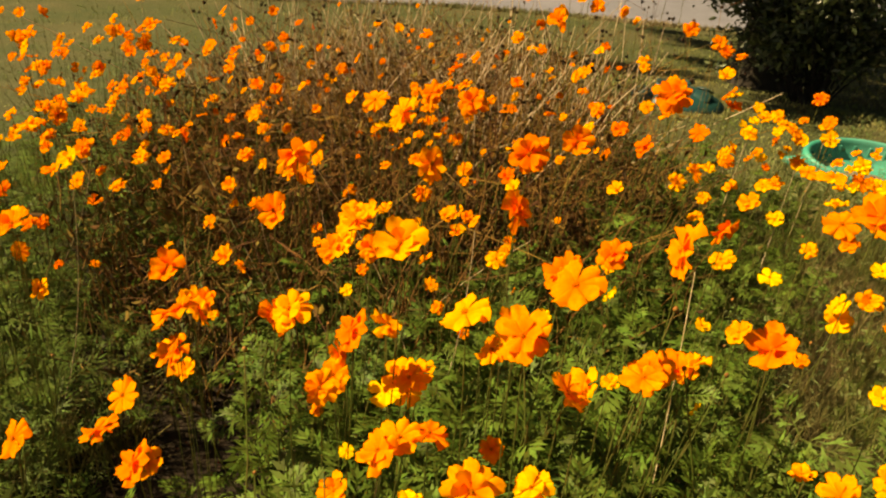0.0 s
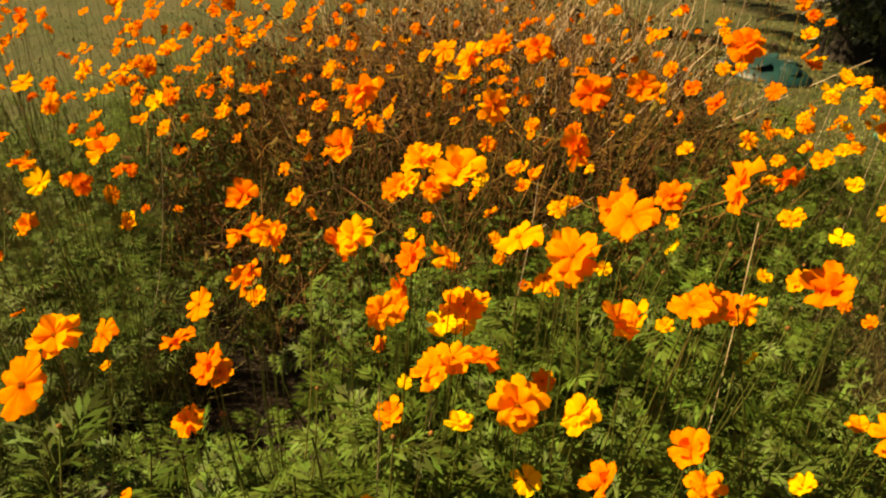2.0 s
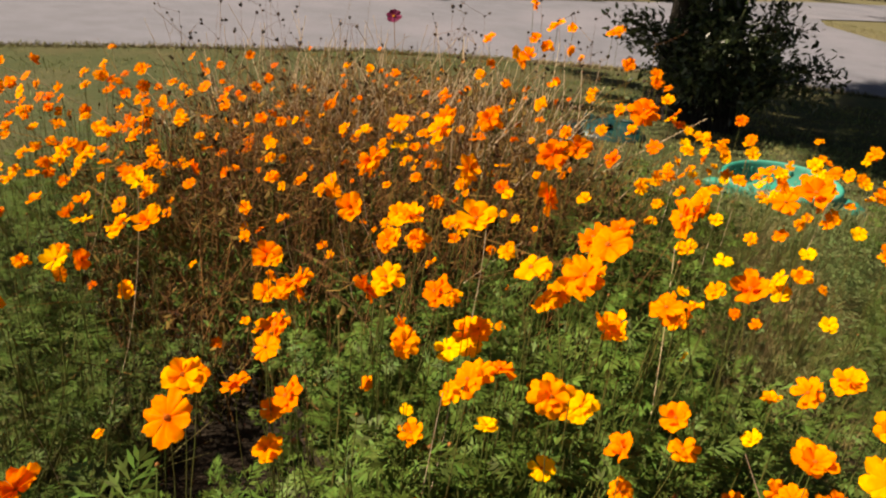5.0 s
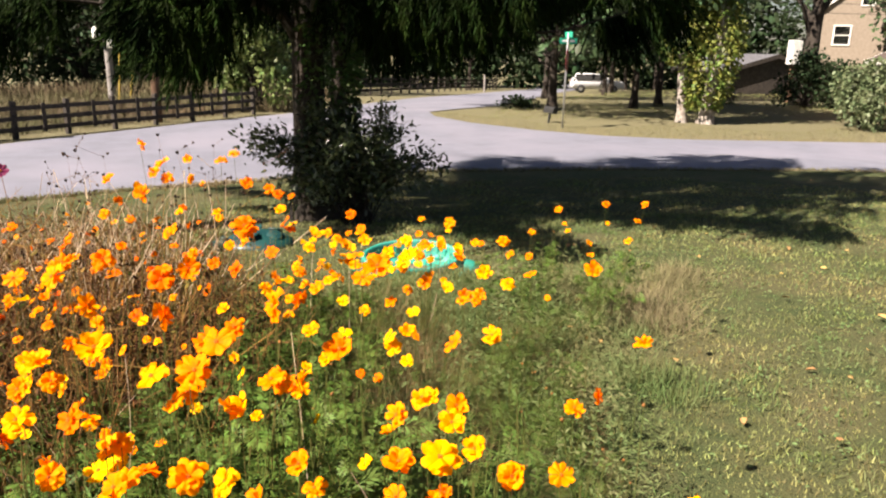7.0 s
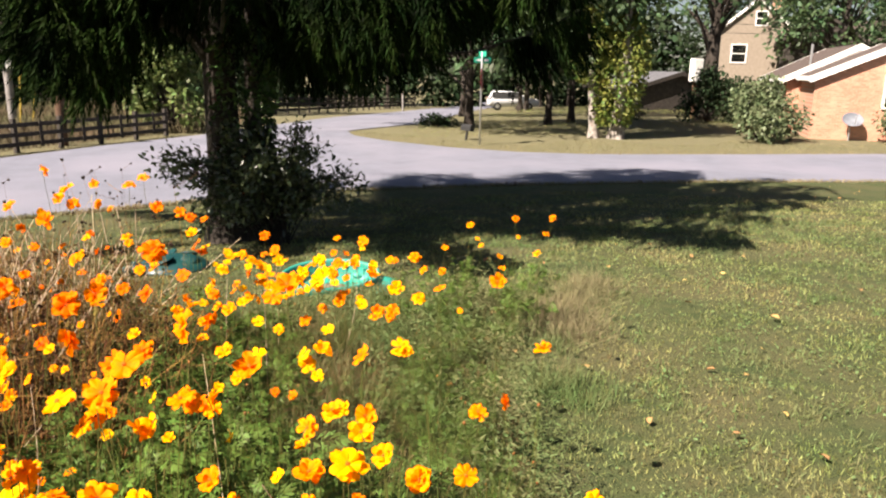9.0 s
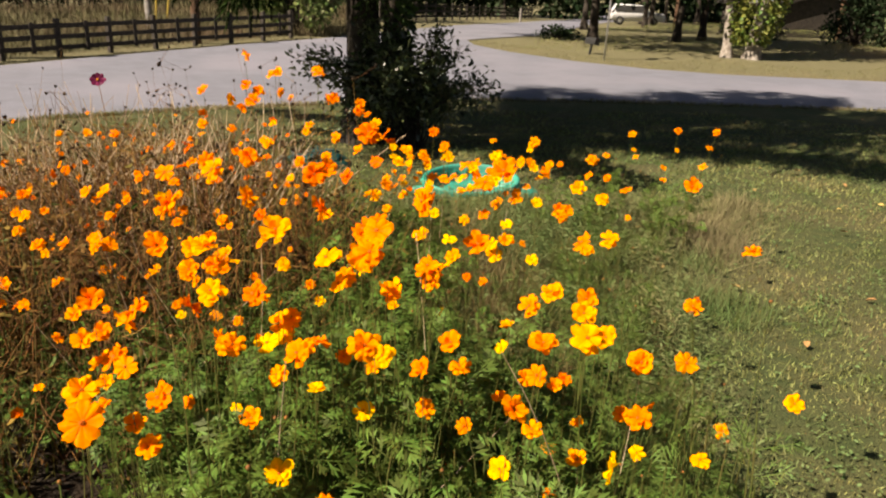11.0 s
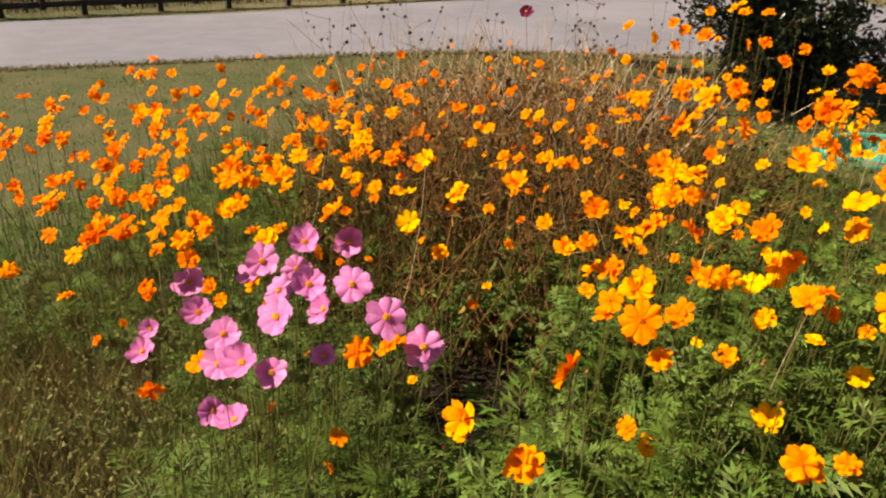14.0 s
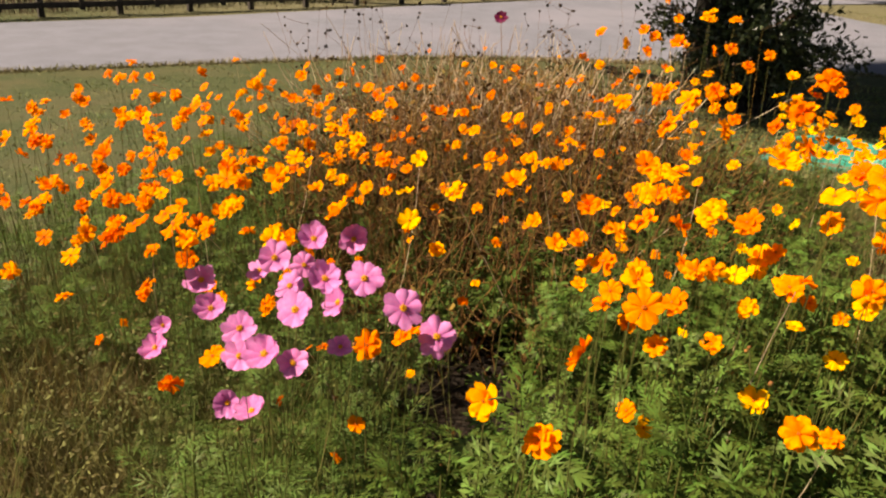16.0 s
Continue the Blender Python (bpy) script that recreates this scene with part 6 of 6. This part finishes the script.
def make_grass():
    r = np.random.default_rng(51)
    n = 360000
    ang = r.uniform(radians(-66), radians(62), n)
    d = 1.3 + 14.5 * r.uniform(0, 1, n) ** 2.0
    behind = 40000
    ang[:behind] = r.uniform(radians(62), radians(294), behind)
    d[:behind] = 0.15 + 7 * np.sqrt(r.uniform(0, 1, behind))
    x, y = d * np.sin(-ang), d * np.cos(ang) - 0.3
    ok = (road_gap(x, y) > 0.05) & ~in_bed(x, y) & ((x > 0.2 * y - 2.2) | (d < 3.2) | (r.uniform(0, 1, n) < 0.25))
    x, y, d = x[ok], y[ok], d[ok]
    tuft = 0.75 + 0.35 * np.sin(x * 3.1 + np.sin(y * 2.3) * 2) * np.cos(y * 2.7)
    h = r.uniform(0.02, 0.046, len(x)) * tuft * (1 + 0.05 * d)
    blades("lawn_grass", x, y, ground_zs(x, y) - 0.012, h, r.uniform(0.0024, 0.0044, len(x)) * (1 + 0.2 * d), 1.0, M_GRASS, "short mown lawn grass with dry tips", r)

    # rank grass and weeds round the bed
    n = 64000
    x, y = r.uniform(-3.4, 2.9, n), r.uniform(0.5, 5.6, n)
    e = np.sqrt(((x + 0.4) / 2.35) ** 2 + ((y - 2.6) / 2.5) ** 2)
    ok = (e < 1.08 + 0.08 * np.sin(x * 5 + y * 3)) & (r.uniform(0, 1, n) < (0.25 + 0.75 * np.clip(e, 0, 1)) * np.where(x > 0.65, 0.25, 1.0)) & (x < 1.5 + r.normal(0, 0.2, n)) & ~in_hollow(x, y)
    x, y, e = x[ok], y[ok], e[ok]
    h = r.uniform(0.12, 0.4, len(x)) * np.where(x < -1.2, np.where(y > 1.8, 0.65, 1.2), 1.0) * (1.25 - 0.45 * np.clip(e, 0, 1)) * (0.8 + 0.4 * np.sin(x * 4 + 1) * np.sin(y * 3))
    blades("rank_grass", x, y, ground_zs(x, y) - 0.01, h, r.uniform(0.003, 0.006, len(x)), 0.42, M_TALL, "long straggly green and straw grass round the bed", r)

    # hazy fine grass and weeds in front of the pink flowers
    n = 26000
    x, y = r.uniform(-2.7, -0.35, n), r.uniform(0.35, 2.3, n)
    ok = (y < 1.5 + 0.45 * np.clip(-x - 0.5, 0, 2) + 0.2 * np.sin(x * 5)) & ~in_hollow(x, y)
    x, y = x[ok], y[ok]
    blades("fine_grass", x, y, ground_zs(x, y) - 0.01, r.uniform(0.12, 0.46, len(x)), r.uniform(0.0025, 0.005, len(x)), 0.5, M_RANK, "fine green and brown grass before the pink flowers", r)
    n = 8000
    x, y = r.uniform(-2.6, -0.4, n), r.uniform(0.5, 2.2, n)
    x = np.where(in_hollow(x, y), x - 1.0, x)
    p = np.stack([x, y, r.uniform(0.03, 0.42, n)], -1)
    a = r.uniform(0, 6.28, n)
    v, f = stamp(LEAF_SHAPE * [0.7, 1, 1], LEAF_FACES, bases(np.stack([np.cos(a), np.sin(a), r.uniform(-0.2, 0.9, n)], -1), r.normal(0, 0.5, n)), p, r.uniform(0.008, 0.022, n))
    tagged(new("front_weeds", fast_mesh("front_weeds", v, f, M_RANK)), "small leafy weeds tangled in the long grass", "weeds", kind="stuff")

    # pale weeds and long grass on the sunny side
    n = 30000
    x, y = r.uniform(0.45, 3.2, n), r.uniform(0.9, 5.4, n)
    ok = (x > 0.75 - 0.06 * y + 0.2 * np.sin(y * 6)) & (x < 1.0 + 0.36 * y + 0.2 * np.sin(y * 5) + r.normal(0, 0.12, n))
    x, y = x[ok], y[ok]
    blades("pale_grass", x, y, ground_zs(x, y) - 0.01, r.uniform(0.05, 0.22, len(x)) * (0.7 + 0.5 * np.sin(x * 7) * np.cos(y * 6)), r.uniform(0.0025, 0.005, len(x)), 1.2, M_WEED, "long pale grass and weeds beside the flowers", r)

    # brown see-through grass where the flowers thin out
    n = 30000
    cx, cy = r.uniform(0.55, 2.4, 150), r.uniform(1.1, 4.6, 150)
    i = r.integers(0, 150, n)
    x, y = cx[i] + r.normal(0, 0.13, n), cy[i] + r.normal(0, 0.13, n)
    ok = (x > 0.6) & (x < 1.3 + 0.33 * (y - 1))
    x, y = x[ok], y[ok]
    blades("brown_grass", x, y, ground_zs(x, y) - 0.01, (0.17 + 0.42 * np.exp(-((x - 0.9) / 0.4) ** 2)) * r.uniform(0.5, 1, len(x)), r.uniform(0.0016, 0.0034, len(x)), 1.0, M_BROWN, "thin brown seeding grass beside the flowers", r)

    n = 70000
    x, y = r.uniform(0.5, 3.0, n), r.uniform(0.9, 5.2, n)
    ok = (x > 0.75 - 0.06 * y + 0.2 * np.sin(y * 6)) & (x < 1.0 + 0.36 * y + r.normal(0, 0.1, n)) & (np.sin(x * 5.3 + 1) * np.sin(y * 4.1) > -0.45)
    x, y = x[ok], y[ok]
    m = len(x)
    p = np.stack([x, y, ground_zs(x, y) + r.uniform(0.02, 0.42, m) * r.uniform(0.3, 1, m)], -1)
    a = r.uniform(0, 6.28, m)
    v, f = stamp(LEAF_SHAPE * [0.32, 1, 1], LEAF_FACES, bases(np.stack([np.cos(a), np.sin(a), r.uniform(-0.2, 0.7, m)], -1), r.normal(0, 0.5, m)), p, r.uniform(0.015, 0.045, m))
    tagged(new("low_weeds", fast_mesh("low_weeds", v, f, M_WEED)), "low leafy weeds among the grass beside the flowers", "weeds", kind="stuff")

    # uncut brown field behind the fence
    n = 60000
    k = r.uniform(0, 1, n) ** 1.4
    x, y = r.uniform(-44, 3.5, n), 0.0
    y = 27.2 + 1.17 * np.minimum(x, 0) + 0.7 + 24 * k
    ok = (y > 4) & (x < 1.5 + 0.3 * (y - 27))
    x, y = x[ok], y[ok]
    far = 1 + 0.05 * np.hypot(x, y)
    blades("field_grass", x, y, ground_zs(x, y) - 0.02, r.uniform(0.22, 0.6, len(x)), 0.01 * far, 0.3, M_FIELD, "tall brown uncut grass of the field", r)

    # shaded lawn across the road
    n = 40000
    x, y = r.uniform(7, 34, n), r.uniform(23.5, 46, n)
    ok = (x > 8.2 + 0.52 * np.maximum(y - 26, 0)) & ((y > 25.2) | (x > 17)) & (y < 27 + 1.0 * (x - 6)) & ((x < 21) | (y > 26))
    x, y = x[ok], y[ok]
    blades("far_lawn_grass", x, y, ground_zs(x, y) - 0.01, r.uniform(0.04, 0.08, len(x)), r.uniform(0.008, 0.018, len(x)), 1.2, M_GRASS, "green lawn in the shade of the yard trees", r)

    # thin dry grass of the far verges
    n = 46000
    x, y = r.uniform(6.6, 32, n), r.uniform(15.5, 28, n)
    edge = np.interp(x, (6.5, 7.2, 8.6, 10.2, 12.2, 16.5, 23.2, 60), (26.2, 24.0, 21.7, 20.1, 19.1, 18.2, 17.05, 7.2))
    ok = (y > edge + 0.1 * r.normal(0, 1, n)) & (y < edge + 3.6 + 0.8 * np.sin(x)) & ~((x > 22.6) & (y > 22.3 - 0.727 * (x - 23.86)))
    x2, y2 = r.uniform(-15, 0.5, n), r.uniform(5, 28, n)
    edge2 = np.interp(x2, (-70, -12.5, -9, -5.7, -1.6, 1.1), (-31, 11.5, 15, 19.2, 24.2, 27.1))
    ok2 = (y2 > edge2 + 0.08 * r.normal(0, 1, n)) & (y2 < edge2 + 2.2)
    x, y = np.r_[x[ok], x2[ok2]], np.r_[y[ok], y2[ok2]]
    blades("verge_grass", x, y, ground_zs(x, y) - 0.01, r.uniform(0.03, 0.08, len(x)), r.uniform(0.008, 0.018, len(x)), 1.1, M_VERGE, "thin dry grass of the road verges", r)

    # dry tufts past the corner of the bed
    cx, cy = r.uniform(1.2, 3.0, 26), r.uniform(2.9, 5.4, 26)
    i = r.integers(0, 26, 5200)
    x, y = cx[i] + r.normal(0, 0.1, 5200), cy[i] + r.normal(0, 0.1, 5200)
    blades("dry_tufts", x, y, ground_zs(x, y) - 0.01, r.uniform(0.07, 0.24, 5200), r.uniform(0.003, 0.006, 5200), 0.9, M_WEED, "tufts of uncut grass beside the bed", r)

    # bleached grass heaped at the edge of the mown lawn
    cx, cy = np.array([3.1, 3.3, 3.55, 3.0, 3.75, 2.85]), np.array([4.5, 4.85, 5.05, 4.25, 5.25, 4.65])
    i = r.integers(0, 6, 4200)
    x, y = cx[i] + r.normal(0, 0.13, 4200), cy[i] + r.normal(0, 0.13, 4200)
    blades("bleached_grass", x, y, ground_zs(x, y) - 0.01, r.uniform(0.06, 0.24, 4200), r.uniform(0.0025, 0.005, 4200), 1.5, M_VERGE, "bleached bent grass heaped at the edge of the lawn", r)

    # grass grown up against the sandbox
    x, y = r.uniform(0.8, 2.2, 2600), 5.42 + 0.14 * r.normal(0, 1, 2600)
    blades("sandbox_grass", x, y, ground_zs(x, y) - 0.01, r.uniform(0.06, 0.2, 2600), r.uniform(0.004, 0.008, 2600), 0.7, M_WEED, "uncut grass grown up against the sandbox", r)

    # ragged grass over the near edge of the road
    k = r.uniform(0, 1, 12000)
    ex = np.interp(k, np.linspace(0, 1, 10), (-9.2, -6.43, -3.8, -2.0, -0.3, 1.7, 4.0, 7.5, 12.2, 17.2))
    ey = np.interp(k, np.linspace(0, 1, 10), (8.25, 10.4, 12.25, 13.0, 13.55, 14.15, 14.45, 14.3, 13.65, 12.4))
    x, y = ex + r.normal(0, 0.07, 12000), ey - 0.04 + r.normal(0, 0.07, 12000)
    blades("edge_grass", x, y, np.full(12000, -0.6), r.uniform(0.03, 0.1, 12000), r.uniform(0.008, 0.018, 12000), 1.0, M_VERGE, "ragged dry grass along the edge of the asphalt", r)

    # longer tufts that the mower missed
    cx, cy = r.uniform(1.6, 9, 800), r.uniform(1, 8.5, 800)
    i = r.integers(0, 800, 22000)
    x, y = cx[i] + r.normal(0, 0.05, 22000), cy[i] + r.normal(0, 0.05, 22000)
    blades("lawn_tufts", x, y, ground_zs(x, y) - 0.01, r.uniform(0.03, 0.085, 22000), r.uniform(0.004, 0.008, 22000), 1.0, M_WEED, "longer pale grass tufts in the mown lawn", r)

    # clover and broad weeds in the lawn
    n = 24000
    cx, cy = r.uniform(1.6, 9, 900), r.uniform(0.8, 8.5, 900)
    cx[:120] -= 7
    wide = r.uniform(0.04, 0.2, 900)
    i = r.integers(0, 900, n)
    x, y = cx[i] + wide[i] * r.normal(0, 1, n), cy[i] + wide[i] * r.normal(0, 1, n)
    ok = (road_gap(x, y) > 0.3) & ~in_bed(x, y)
    x, y = x[ok], y[ok]
    m = len(x)
    p = np.stack([x, y, ground_zs(x, y) + r.uniform(0.015, 0.045, m)], -1)
    a = r.uniform(0, 6.28, m)
    v, f = stamp(LEAF_SHAPE, LEAF_FACES, bases(np.stack([np.cos(a), np.sin(a), r.uniform(-0.1, 0.7, m)], -1), r.normal(0, 0.5, m)), p, r.uniform(0.01, 0.026, m))
    tagged(new("clover", fast_mesh("clover", v, f, M_CLOVER)), "patches of clover and broad-leaved weeds", "weeds", kind="stuff")


def make_fallen_leaves():
    r = random.Random(9)
    shape = LEAF_SHAPE * [1.1, 1, 2.2]
    me = fast_mesh("fallen_leaf", shape, LEAF_FACES, M_FALLEN)
    spots = [(3.51, 3.34), (4.05, 3.53), (3.0, 2.6), (2.7, 2.9), (4.6, 5.1)]
    spots += [(r.uniform(2.2, 7.5), r.uniform(2.2, 7.0)) for _ in range(26)] + [(r.uniform(9, 16), r.uniform(9.5, 12.2)) for _ in range(22)]
    for x, y in spots:
        o = new("fallen_leaf", me)
        o.location = (x, y, ground_z(x, y) + 0.045)
        o.rotation_euler = (r.uniform(-0.3, 0.3), r.uniform(-0.3, 0.3), r.uniform(0, 6.28))
        o.scale = (r.uniform(0.04, 0.075),) * 3
        tagged(o, "small curled yellow-brown leaf lying on the grass", "leaf", "fallen leaves")


make_dead_growth()
make_grass()
make_fallen_leaves()
